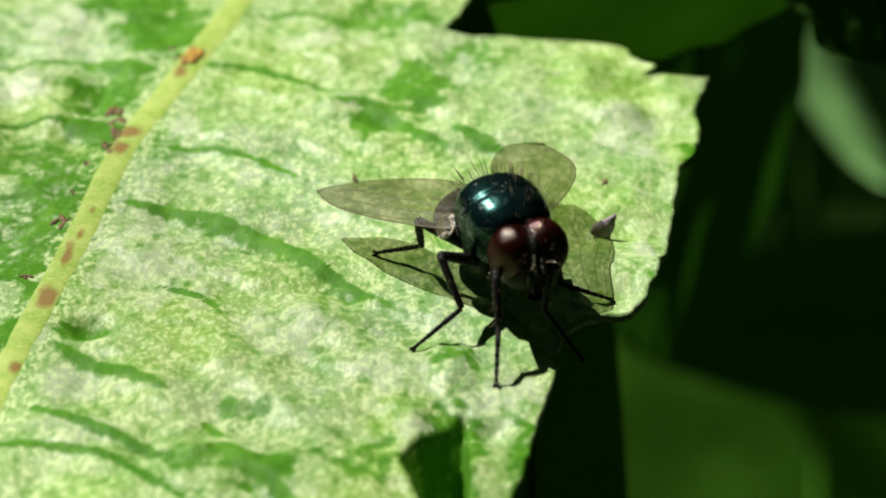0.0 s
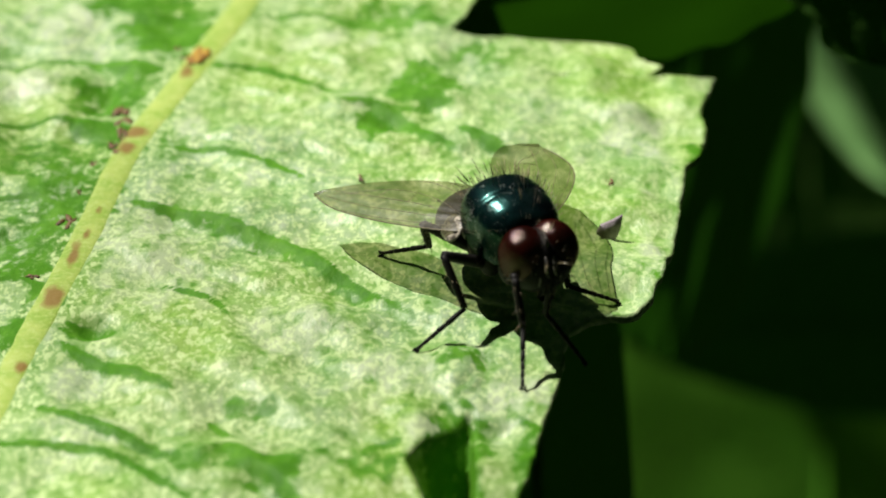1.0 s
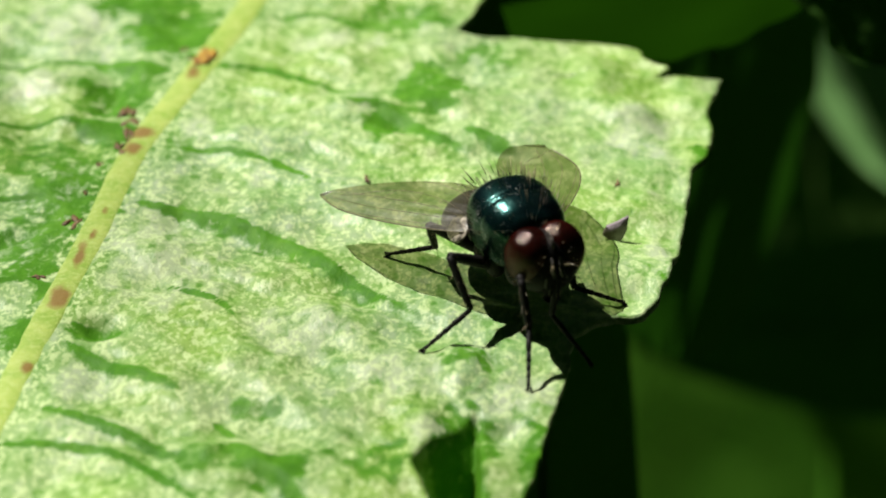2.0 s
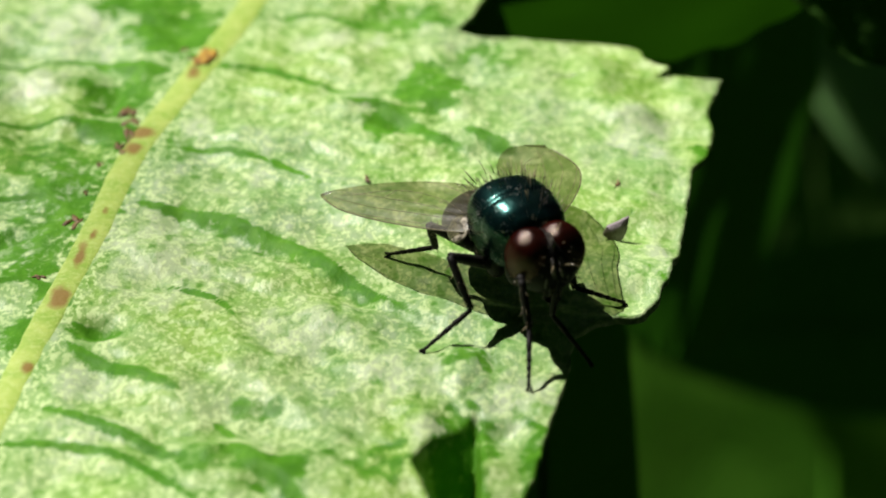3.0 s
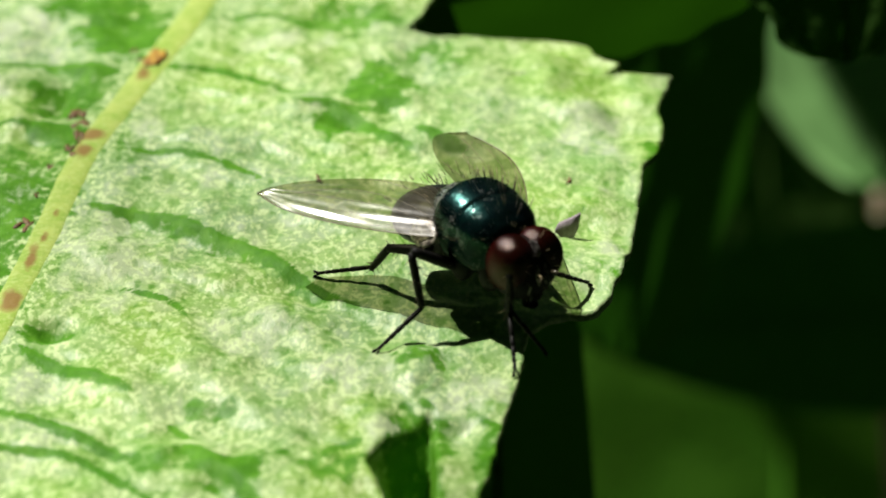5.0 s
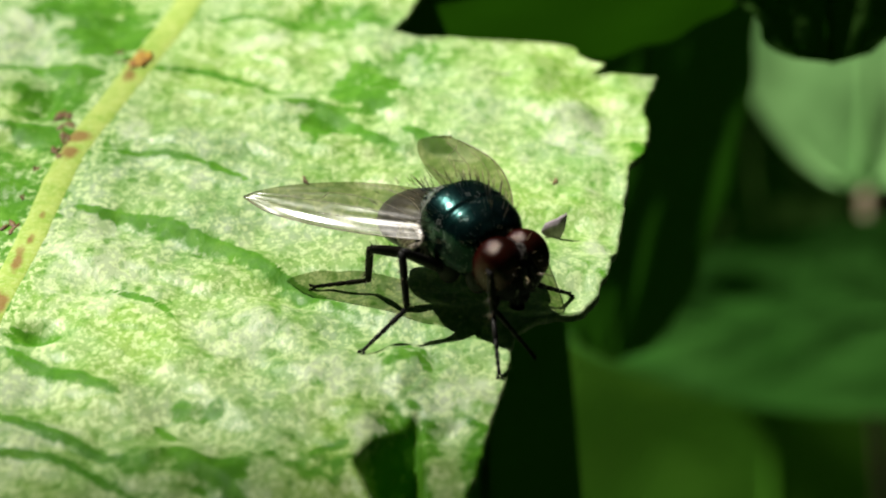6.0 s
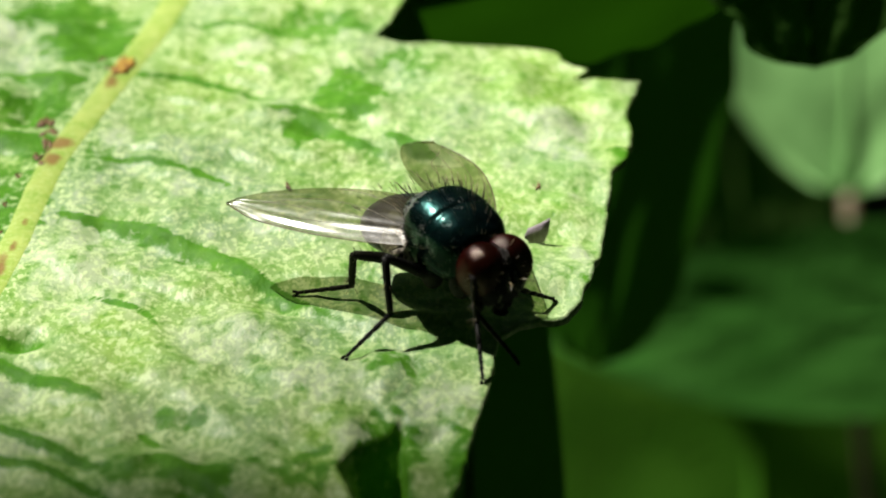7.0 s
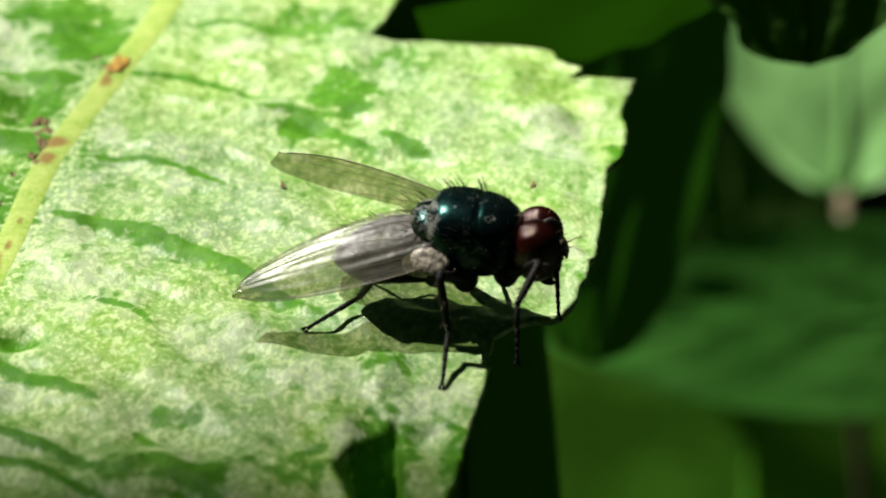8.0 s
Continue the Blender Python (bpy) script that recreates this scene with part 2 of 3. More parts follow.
        side = side.normalized() if side.length > 1e-4 else Vector((1, 0, 0))
        up = side.cross(d)
        r = radii[i] if isinstance(radii, (list, tuple)) else radii
        rings.append([bm.verts.new(p + r * (math.cos(a) * side + flat * math.sin(a) * up))
                      for a in (2 * math.pi * k / sides for k in range(sides))])
    for a, b in zip(rings, rings[1:]):
        for k in range(sides):
            bm.faces.new((a[k], a[(k + 1) % sides], b[(k + 1) % sides], b[k]))
    bm.faces.new(rings[0][::-1])
    bm.faces.new(rings[-1])
    return bm


def spline(points, steps=8):
    """A smooth run of points through the given ones."""
    p = [Vector(q) for q in points]
    p = [2 * p[0] - p[1]] + p + [2 * p[-1] - p[-2]]
    out = []
    for a, b, c, d in zip(p, p[1:], p[2:], p[3:]):
        for i in range(steps):
            t = i / steps
            out.append(0.5 * ((2 * b) + (c - a) * t + (2 * a - 5 * b + 4 * c - d) * t * t + (3 * b - a - 3 * c + d) * t ** 3))
    return out + [p[-2]]


# ---- ground ----
def ground():
    bm = bmesh.new()
    bmesh.ops.create_grid(bm, x_segments=60, y_segments=60, size=1.0)
    for v in bm.verts:
        r = max(abs(v.co.x), abs(v.co.y))
        k = 0.5 * r + 400.0 * r ** 6
        d = math.hypot(v.co.x, v.co.y) or 1.0
        v.co.x, v.co.y = v.co.x / r * k if r else 0.0, v.co.y / r * k if r else 0.0
        v.co.z = -0.16 + 0.006 * noise.noise(Vector((v.co.x * 20, v.co.y * 20, 0)))
    ob = new("ground", smooth_mesh("ground", bm))
    ob.data.materials.append(SOIL)
    return tagged(ob, "soil under the plants, their shade put into its dark green colour", "ground", kind="structure")


GROUND_Z = -160.0
ground()

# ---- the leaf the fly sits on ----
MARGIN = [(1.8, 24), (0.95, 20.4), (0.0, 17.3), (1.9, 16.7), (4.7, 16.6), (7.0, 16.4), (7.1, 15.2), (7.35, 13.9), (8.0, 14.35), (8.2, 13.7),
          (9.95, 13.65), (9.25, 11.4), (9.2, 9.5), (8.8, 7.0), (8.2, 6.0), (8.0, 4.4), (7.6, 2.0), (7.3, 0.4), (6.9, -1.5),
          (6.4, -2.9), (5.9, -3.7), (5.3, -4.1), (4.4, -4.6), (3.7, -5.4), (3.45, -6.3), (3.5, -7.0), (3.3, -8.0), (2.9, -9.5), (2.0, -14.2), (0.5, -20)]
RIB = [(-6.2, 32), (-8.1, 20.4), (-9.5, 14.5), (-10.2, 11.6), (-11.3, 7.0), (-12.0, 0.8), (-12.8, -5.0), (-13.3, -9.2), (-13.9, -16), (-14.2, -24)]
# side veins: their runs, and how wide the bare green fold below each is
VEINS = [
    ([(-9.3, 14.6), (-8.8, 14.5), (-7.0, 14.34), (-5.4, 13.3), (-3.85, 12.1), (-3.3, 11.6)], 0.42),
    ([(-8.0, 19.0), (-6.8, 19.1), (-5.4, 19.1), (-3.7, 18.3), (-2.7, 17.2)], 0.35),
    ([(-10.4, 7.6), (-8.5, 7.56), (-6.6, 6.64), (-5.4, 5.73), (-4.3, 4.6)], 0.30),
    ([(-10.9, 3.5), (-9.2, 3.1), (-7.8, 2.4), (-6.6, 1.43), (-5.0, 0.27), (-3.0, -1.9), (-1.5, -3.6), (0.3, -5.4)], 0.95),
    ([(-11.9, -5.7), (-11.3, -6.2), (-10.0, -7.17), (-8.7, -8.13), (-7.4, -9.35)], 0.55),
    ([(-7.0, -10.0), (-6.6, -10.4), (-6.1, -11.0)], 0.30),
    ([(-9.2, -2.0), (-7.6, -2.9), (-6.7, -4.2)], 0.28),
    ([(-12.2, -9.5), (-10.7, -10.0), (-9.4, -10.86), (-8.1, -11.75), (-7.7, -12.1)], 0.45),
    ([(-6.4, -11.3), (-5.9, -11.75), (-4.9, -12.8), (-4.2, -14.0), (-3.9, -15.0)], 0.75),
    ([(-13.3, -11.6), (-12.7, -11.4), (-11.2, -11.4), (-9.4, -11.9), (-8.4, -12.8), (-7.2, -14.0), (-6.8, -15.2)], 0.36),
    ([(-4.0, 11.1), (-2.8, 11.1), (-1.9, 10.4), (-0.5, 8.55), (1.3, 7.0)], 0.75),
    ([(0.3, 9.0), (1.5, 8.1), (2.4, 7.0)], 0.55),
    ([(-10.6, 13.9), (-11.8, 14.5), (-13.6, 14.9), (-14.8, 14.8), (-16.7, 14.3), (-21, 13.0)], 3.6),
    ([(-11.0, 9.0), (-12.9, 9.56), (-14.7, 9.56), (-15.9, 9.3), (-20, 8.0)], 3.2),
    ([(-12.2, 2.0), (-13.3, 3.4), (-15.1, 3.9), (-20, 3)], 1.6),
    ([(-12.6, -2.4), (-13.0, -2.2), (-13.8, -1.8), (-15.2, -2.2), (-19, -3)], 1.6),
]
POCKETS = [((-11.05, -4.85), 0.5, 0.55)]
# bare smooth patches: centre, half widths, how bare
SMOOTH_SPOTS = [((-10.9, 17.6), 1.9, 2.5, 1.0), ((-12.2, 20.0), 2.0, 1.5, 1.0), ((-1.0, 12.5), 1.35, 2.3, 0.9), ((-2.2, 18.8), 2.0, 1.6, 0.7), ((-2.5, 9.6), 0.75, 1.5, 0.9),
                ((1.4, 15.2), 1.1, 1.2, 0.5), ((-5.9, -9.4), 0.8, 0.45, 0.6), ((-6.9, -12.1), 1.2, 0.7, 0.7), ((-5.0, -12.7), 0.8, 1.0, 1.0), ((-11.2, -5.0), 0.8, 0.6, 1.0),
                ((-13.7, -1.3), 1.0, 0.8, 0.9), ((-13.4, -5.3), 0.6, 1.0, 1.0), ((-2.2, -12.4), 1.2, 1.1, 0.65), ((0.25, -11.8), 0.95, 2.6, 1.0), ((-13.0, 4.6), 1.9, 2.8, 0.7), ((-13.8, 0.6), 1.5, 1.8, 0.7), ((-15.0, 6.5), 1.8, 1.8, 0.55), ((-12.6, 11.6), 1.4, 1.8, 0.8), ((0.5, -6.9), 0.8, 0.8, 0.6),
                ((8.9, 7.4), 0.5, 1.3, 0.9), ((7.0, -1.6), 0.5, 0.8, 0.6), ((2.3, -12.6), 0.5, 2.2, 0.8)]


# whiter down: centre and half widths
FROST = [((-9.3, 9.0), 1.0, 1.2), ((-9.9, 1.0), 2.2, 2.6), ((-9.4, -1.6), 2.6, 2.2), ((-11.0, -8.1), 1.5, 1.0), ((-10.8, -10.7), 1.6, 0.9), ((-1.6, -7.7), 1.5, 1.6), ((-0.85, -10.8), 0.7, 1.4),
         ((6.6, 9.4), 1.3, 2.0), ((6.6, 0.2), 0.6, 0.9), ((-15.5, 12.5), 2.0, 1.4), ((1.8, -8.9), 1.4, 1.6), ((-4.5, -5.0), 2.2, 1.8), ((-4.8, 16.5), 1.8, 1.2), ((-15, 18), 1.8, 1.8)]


def near_line(px, py, line):
    """Distance to a run of points, the side of it, and how far along."""
    pts = [(p.x, p.y) for p in spline([(x, y, 0) for x, y in line], 4)]
    best = np.full(px.shape, 1e9)
    side = np.zeros(px.shape)
    along = np.zeros(px.shape)
    n = len(pts) - 1
    for i, ((ax, ay), (bx, by)) in enumerate(zip(pts, pts[1:])):
        dx, dy = bx - ax, by - ay
        t = np.clip(((px - ax) * dx + (py - ay) * dy) / (dx * dx + dy * dy), 0, 1)
        ex, ey = px - ax - t * dx, py - ay - t * dy
        d = np.hypot(ex, ey)
        near = d < best
        best = np.where(near, d, best)
        side = np.where(near, np.sign(dx * ey - dy * ex), side)
        along = np.where(near, (i + t) / n, along)
    return best, side, along


def lumps(px, py, size, seed):
    """Smooth, uneven swellings of about that size."""
    rng = random.Random(seed)
    out = np.zeros(px.shape)
    for _ in range(9):
        a, k, f = rng.uniform(0, math.tau), rng.uniform(0.6, 1.5) * math.tau / size, rng.uniform(0, math.tau)
        w = 0.8 * np.sin(py * 2.1 / size + f) + 0.8 * np.sin(px * 1.7 / size - f)
        out += np.sin(k * (px * math.cos(a) + py * math.sin(a)) + f + w)
    return out / 3.0


def leaf_form(px, py):
    """Height of the leaf, closeness to its veins and its bare smooth patches, at points in millimetres."""
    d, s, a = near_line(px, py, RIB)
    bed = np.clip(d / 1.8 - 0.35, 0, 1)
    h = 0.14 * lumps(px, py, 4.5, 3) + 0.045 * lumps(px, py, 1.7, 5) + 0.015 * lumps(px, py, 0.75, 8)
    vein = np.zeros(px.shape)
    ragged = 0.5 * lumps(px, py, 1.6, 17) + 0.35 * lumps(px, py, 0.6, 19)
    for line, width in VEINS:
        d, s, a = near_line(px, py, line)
        inner = line[0][0] < line[-1][0]
        t = -s * d if inner else s * d
        fade = np.clip((1.0 - a) * 4, 0, 1) * np.clip(a * 12 + 0.35, 0, 1)
        wide = width * (0.3 + 0.7 * np.sin(math.pi * np.clip(a, 0, 1)) ** 0.8) if inner else width * np.clip(1 - a / 0.42, 0, 1) + 0.28
        step = np.clip(t / wide, 0, 1)
        step = step * step * (3 - 2 * step)
        rise = np.exp(-np.clip(t - wide, 0, None) / 1.6)
        deep = np.clip(0.26 * wide, 0.03, 0.26) if inner else np.clip(0.16 * wide, 0.05, 0.36)
        h += fade * deep * (0.22 * np.exp(-np.clip(-t, 0, None) / 0.5) * (t < 0) + np.where(t >= 0, 0.22 - 1.22 * step, 0) + np.where(t > wide, 1 - rise, 0))
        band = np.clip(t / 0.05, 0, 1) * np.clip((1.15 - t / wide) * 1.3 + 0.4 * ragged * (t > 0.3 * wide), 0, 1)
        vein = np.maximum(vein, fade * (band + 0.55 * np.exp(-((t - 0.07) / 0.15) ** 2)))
    d, s, a = near_line(px, py, RIB)
    hem = np.exp(-((d - 0.62) / 0.22) ** 2)
    h = h * bed
    for (x, y), r, depth in POCKETS:
        h -= depth * np.exp(-(((px - x) / (1.3 * r)) ** 2 + ((py - y) / (1.2 * r)) ** 2))
    # folded crease near the tip side
    k = np.minimum((px - 0.6) * 0.824 - (py + 9.0) * 0.568 - 0.30, (px + 1.4) * 0.957 + (py + 11.9) * 0.29)
    k = np.clip(k, 0, 1.7) * np.clip((0.74 - px) / 0.12, 0, 1)
    h -= k * (1.5 + 0.9 * np.clip((-11.0 - py) / 1.6, 0, 1) + 0.08 * np.sin(3.0 * py))
    # raised lip and blister beside the crease, a dent in the flap
    h += 0.42 * np.exp(-((px + 0.95) / 0.5) ** 2 - ((py + 10.5) / 1.0) ** 2)
    h -= 0.22 * np.exp(-((px - 1.5) / 0.45) ** 2 - ((py + 10.5) / 0.35) ** 2)
    r = np.hypot((px - 0.25) / 0.62, (py + 7.4) / 1.25)
    h += 0.26 * np.exp(-r ** 4) + 0.07 * np.exp(-((r - 1.15) / 0.12) ** 2)
    edge = np.clip(px - 2.5, 0, None)
    h -= 0.006 * edge ** 2
    h += 0.10 * lumps(px, py, 2.4, 21) * np.clip((px - 1.5) / 5, 0, 1)
    bare = np.zeros(px.shape)
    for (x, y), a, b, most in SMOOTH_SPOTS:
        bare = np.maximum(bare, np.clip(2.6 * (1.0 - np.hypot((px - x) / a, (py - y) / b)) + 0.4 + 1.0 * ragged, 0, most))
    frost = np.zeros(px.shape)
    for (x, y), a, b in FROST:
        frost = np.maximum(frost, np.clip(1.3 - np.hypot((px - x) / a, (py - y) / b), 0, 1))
    return h, vein, bare, hem, frost


def leaf_height(x, y):
    return float(leaf_form(np.array([float(x)]), np.array([float(y)]))[0][0])


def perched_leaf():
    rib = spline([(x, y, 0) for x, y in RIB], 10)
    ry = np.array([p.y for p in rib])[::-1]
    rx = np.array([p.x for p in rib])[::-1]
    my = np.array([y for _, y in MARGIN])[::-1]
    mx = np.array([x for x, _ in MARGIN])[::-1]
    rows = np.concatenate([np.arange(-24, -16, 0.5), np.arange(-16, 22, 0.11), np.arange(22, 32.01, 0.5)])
    n_right, n_left = 150, 70
    grid_x, grid_y = [], []
    for i, y in enumerate(rows):
        centre = np.interp(y, ry, rx)
        order = np.argsort(my)
        right = np.interp(y, my[order], mx[order])
        close = min(1.0, max(0.0, (y + 24) / 8) ** 0.6, max(0.0, (32 - y) / 9) ** 0.6)
        teeth = 0.14 * noise.noise(Vector((0, y * 0.9, 3))) + 0.06 * noise.noise(Vector((0, y * 2.3, 7)))
        right = centre + (right + teeth - centre) * close
        left = centre - (17 + 0.3 * math.sin(4 * y)) * close
        s = np.linspace(0, 1, n_left, endpoint=False)
        grid_x.append(np.concatenate([left + (centre - left) * s ** 0.6, np.linspace(centre, right, n_right)]))
        grid_y.append(np.full(n_left + n_right, y))
    gx, gy = np.array(grid_x), np.array(grid_y)
    h, vein, bare, hem, frost = leaf_form(gx, gy)
    nr, nc = gx.shape
    co = np.stack([gx, gy, h], -1).reshape(-1, 3) * MM
    idx = np.arange(nr * nc).reshape(nr, nc)
    faces = np.stack([idx[:-1, :-1], idx[:-1, 1:], idx[1:, 1:], idx[1:, :-1]], -1).reshape(-1, 4)
    me = bpy.data.meshes.new("blade")
    me.from_pydata(co.tolist(), [], faces.tolist())
    me.polygons.foreach_set("use_smooth", np.ones(len(faces), bool))
    for key, values in (("vein", vein), ("smooth", bare), ("hem", hem), ("frost", frost)):
        me.attributes.new(key, "FLOAT", "POINT").data.foreach_set("value", values.reshape(-1).astype(np.float32))
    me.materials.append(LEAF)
    leaf = thing("leaf", "large crinkled green leaf in full sun, with a pale midrib", "leaf")
    blade = new("blade", me)
    blade.parent = leaf
    solid = blade.modifiers.new("thickness", "SOLIDIFY")
    solid.thickness, solid.offset = 0.28 * MM, -1
    # midrib
    pts = [(p.x, p.y, leaf_height(p.x, p.y) - 0.03) for p in spline([(x, y, 0) for x, y in RIB], 40)]
    k = len(pts)
    rib_part = part("midrib", tube(pts, [0.62 - 0.22 * i / k + 0.05 * noise.noise(Vector((i * 0.13, 2, 0))) for i in range(k)], 24, flat=0.16), MIDRIB, leaf, "pale yellow-green midrib with rusty blotches")
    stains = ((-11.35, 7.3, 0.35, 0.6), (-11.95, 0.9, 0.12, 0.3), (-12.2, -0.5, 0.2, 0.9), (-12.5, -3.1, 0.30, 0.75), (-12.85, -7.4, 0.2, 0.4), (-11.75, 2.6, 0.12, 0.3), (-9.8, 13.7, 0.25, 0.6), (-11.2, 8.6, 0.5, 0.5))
    at = [v.co / MM for v in rib_part.data.vertices]
    stain = [max(1.1 - math.hypot((p.x - x) / a, (p.y - y) / b) * 0.6 for x, y, a, b in stains) for p in at]
    rib_part.data.attributes.new("stain", "FLOAT", "POINT").data.foreach_set("value", [max(0.0, v) for v in stain])
    # stalk that carries the leaf, down to the soil
    x, y = RIB[0]
    part("leaf_stalk", tube(spline([(x, y, -0.1), (x + 2, y + 8, -4), (x + 4, y + 22, -40), (x + 6, y + 26, GROUND_Z - 2)]), 0.8), STEM, leaf)
    def patch_on(name, x, y, rx_, ry_, turn, material, lift, label=""):
        bm = blob((x, y, leaf_height(x, y) + lift), (rx_, ry_, 0.015), (0, 0, turn), 14,
                  lambda c: c * (1 + 0.6 * noise.noise(c * 2.2 + Vector((x, y, 0)))))
        return part(name, bm, material, leaf, label)

    patch_on("leaf_scar", -9.5, 14.9, 0.36, 0.75, -14, SCAR, 0.10, "orange-brown scar on the midrib")
    return leaf


leaf = perched_leaf()


def specks():
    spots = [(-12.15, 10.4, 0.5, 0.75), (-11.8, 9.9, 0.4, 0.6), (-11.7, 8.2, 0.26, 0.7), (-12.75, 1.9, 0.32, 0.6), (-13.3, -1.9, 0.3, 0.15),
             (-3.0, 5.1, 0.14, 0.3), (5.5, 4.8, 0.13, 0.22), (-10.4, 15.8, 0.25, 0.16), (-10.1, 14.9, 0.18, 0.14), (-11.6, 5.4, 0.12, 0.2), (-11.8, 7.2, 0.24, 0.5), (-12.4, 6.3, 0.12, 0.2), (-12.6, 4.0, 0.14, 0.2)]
    for x, y, a, b in spots:
        bm = bmesh.new()
        rng = random.Random(int(100 * (x + y)))
        for _ in range(5):
            p = (rng.uniform(-0.7, 0.7) * a, rng.uniform(-0.9, 0.9) * b, 0)
            blob(p, (rng.uniform(0.2, 0.45) * a, rng.uniform(0.3, 0.6) * b, 0.035), (0, 0, rng.uniform(-30, 30)), 8, lambda c: c * (1 + 0.7 * noise.noise(c * 3 + Vector(p) * 9)), bm)
        ob = part("speck", bm, GRIT, None)
        ob.location = Vector((x, y, leaf_height(x, y) + 0.012)) * MM
        tagged(ob, "tiny dark brown speck of dirt on the leaf", "speck", "specks on the leaf")
    # grey flake: a pointed scrap standing on the leaf
    x, y = 5.3, 1.3
    bm = bmesh.new()
    ring = [(-0.5, 0, 0.15), (-0.35, 0.12, 0.42), (0.1, 0.2, 0.6), (0.5, 0.2, 0.85), (0.42, 0.0, 0.35), (0.25, -0.15, 0.0), (-0.2, -0.15, -0.05)]
    ring = [(a * 0.85, b * 0.8, c * 0.8) for a, b, c in ring]
    top = [bm.verts.new(Vector(p) + Vector((0, 0, 0.03))) for p in ring]
    low = [bm.verts.new(Vector(p) - Vector((0, 0.08, 0.03))) for p in ring]
    bm.faces.new(top)
    bm.faces.new(low[::-1])
    for i in range(len(ring)):
        j = (i + 1) % len(ring)
        bm.faces.new((top[j], top[i], low[i], low[j]))
    ob = part("flake", bm, FLAKE, None)
    ob.location = Vector((x, y, leaf_height(x, y) + 0.02)) * MM
    tagged(ob, "small greyish-pink dry flake stuck on the leaf", "flake")


specks()


# ---- other leaves ----
def leaf_blade(name, base, tip, half, normal, material, label, stalk=None, droop=0.12, blunt=0.6, teeth=0.0, group="", stalk_material=None, foot=None, full=0.75, ribbed=0.05, thick=0.0, waves=0.05):
    """A whole leaf from base to tip (millimetres), cupped along its midrib, with its stalk down to the soil."""
    base, tip, normal = Vector(base), Vector(tip), Vector(normal).normalized()
    axis = tip - base
    length = axis.length
    axis.normalize()
    side = axis.cross(normal).normalized()
    up = side.cross(axis)
    ob = thing(name, label, "leaf", base, group)
    bm = bmesh.new()
    nu, nv = 56, 20
    rows = []
    for i in range(nu + 1):
        u = i / nu
        w = half * (math.sin(math.pi * min(1.0, u ** blunt)) ** full if 0 < u < 1 else 0.0) + 0.02
        row = []
        for j in range(nv + 1):
            v = 2 * j / nv - 1
            ww = w * (1 + teeth * math.sin(u * 46 + 2 * math.copysign(1, v)) * abs(v) ** 4)
            z = droop * half * (abs(v) ** 1.5) * 0.8 - droop * length * u * u * 0.5
            z += waves * half * noise.noise(Vector((u * 6, v * 3, half)))
            z -= ribbed * half * abs(math.sin(u * 22 - abs(v) * 5)) ** 3 * (1 - abs(v))
            row.append(bm.verts.new(axis * (u * length) + side * (v * ww) + up * z))
        rows.append(row)
    for a, b in zip(rows, rows[1:]):
        for j in range(nv):
            bm.faces.new((a[j], a[j + 1], b[j + 1], b[j]))
    blade = part("blade", bm, material, ob)
    if thick:
        solid = blade.modifiers.new("thickness", "SOLIDIFY")
        solid.thickness = thick * MM
    rib = [axis * (length * u) - up * (droop * length * u * u * 0.5 + 0.15) for u in (i / 16 for i in range(17))]
    part("midrib", tube(rib, [0.04 * half * (1.1 - i / 17) + 0.05 for i in range(17)], 8), material, ob)
    foot = Vector(foot or (base.x + 90, base.y + 60, GROUND_Z - 2)) - base
    mid = Vector(stalk) - base if stalk else -axis * 6 - up * 2
    part("leaf_stalk", tube(spline([(0, 0, 0), mid, mid + (foot - mid) * 0.4 - axis * 3, foot]), 0.04 * half + 0.25), stalk_material or STEM, ob)
    return ob


R3 = Matrix(((1, 0, 0), (0, 0.4848, 0.8746), (0, 0.8746, -0.4848))).transposed()


def seen(x, y, far):
    """A place by its bearing from the camera's stand, right and down in thousandths of the distance, and its distance."""
    return Vector(EYE) / MM + far * (R3 @ Vector((x / 1000, -y / 1000, 1)))


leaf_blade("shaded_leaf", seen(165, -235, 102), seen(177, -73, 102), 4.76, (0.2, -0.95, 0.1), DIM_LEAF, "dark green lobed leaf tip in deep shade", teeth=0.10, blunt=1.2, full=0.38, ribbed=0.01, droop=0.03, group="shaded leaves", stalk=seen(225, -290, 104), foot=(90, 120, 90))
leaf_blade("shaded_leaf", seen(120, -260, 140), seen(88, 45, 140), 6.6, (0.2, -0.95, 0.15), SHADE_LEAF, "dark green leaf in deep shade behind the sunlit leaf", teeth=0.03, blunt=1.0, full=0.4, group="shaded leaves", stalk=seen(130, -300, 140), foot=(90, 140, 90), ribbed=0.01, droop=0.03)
leaf_blade("background_leaf", seen(189, -22, 240), seen(194, -230, 240), 15.0, (-0.3, -0.45, 0.84), BACK_LEAF, "soft grey-green leaf on a pinkish stalk", thick=0.3, stalk=seen(190, 22, 240), full=0.5, blunt=0.98, droop=0.06, group="background leaves", stalk_material=STALK, ribbed=0.006, foot=seen(205, 230, 300))
leaf_blade("background_leaf", seen(330, 24, 215), seen(66, 32, 215), 8.5, (-0.15, -0.85, 0.50), MID_LEAF, "dim green leaf lying in shade below", group="background leaves", blunt=1.0, full=0.7, ribbed=0.02, droop=0.05, waves=0.02, foot=seen(420, 160, 330))
leaf_blade("background_leaf", seen(150, 270, 330), seen(150, 8, 330), 36.0, (0.05, -0.76, 0.60), LOW_LEAF, "dim yellow-green leaf low behind the sunlit leaf", group="background leaves", full=0.15, ribbed=0.004, droop=0.02, waves=0.012)
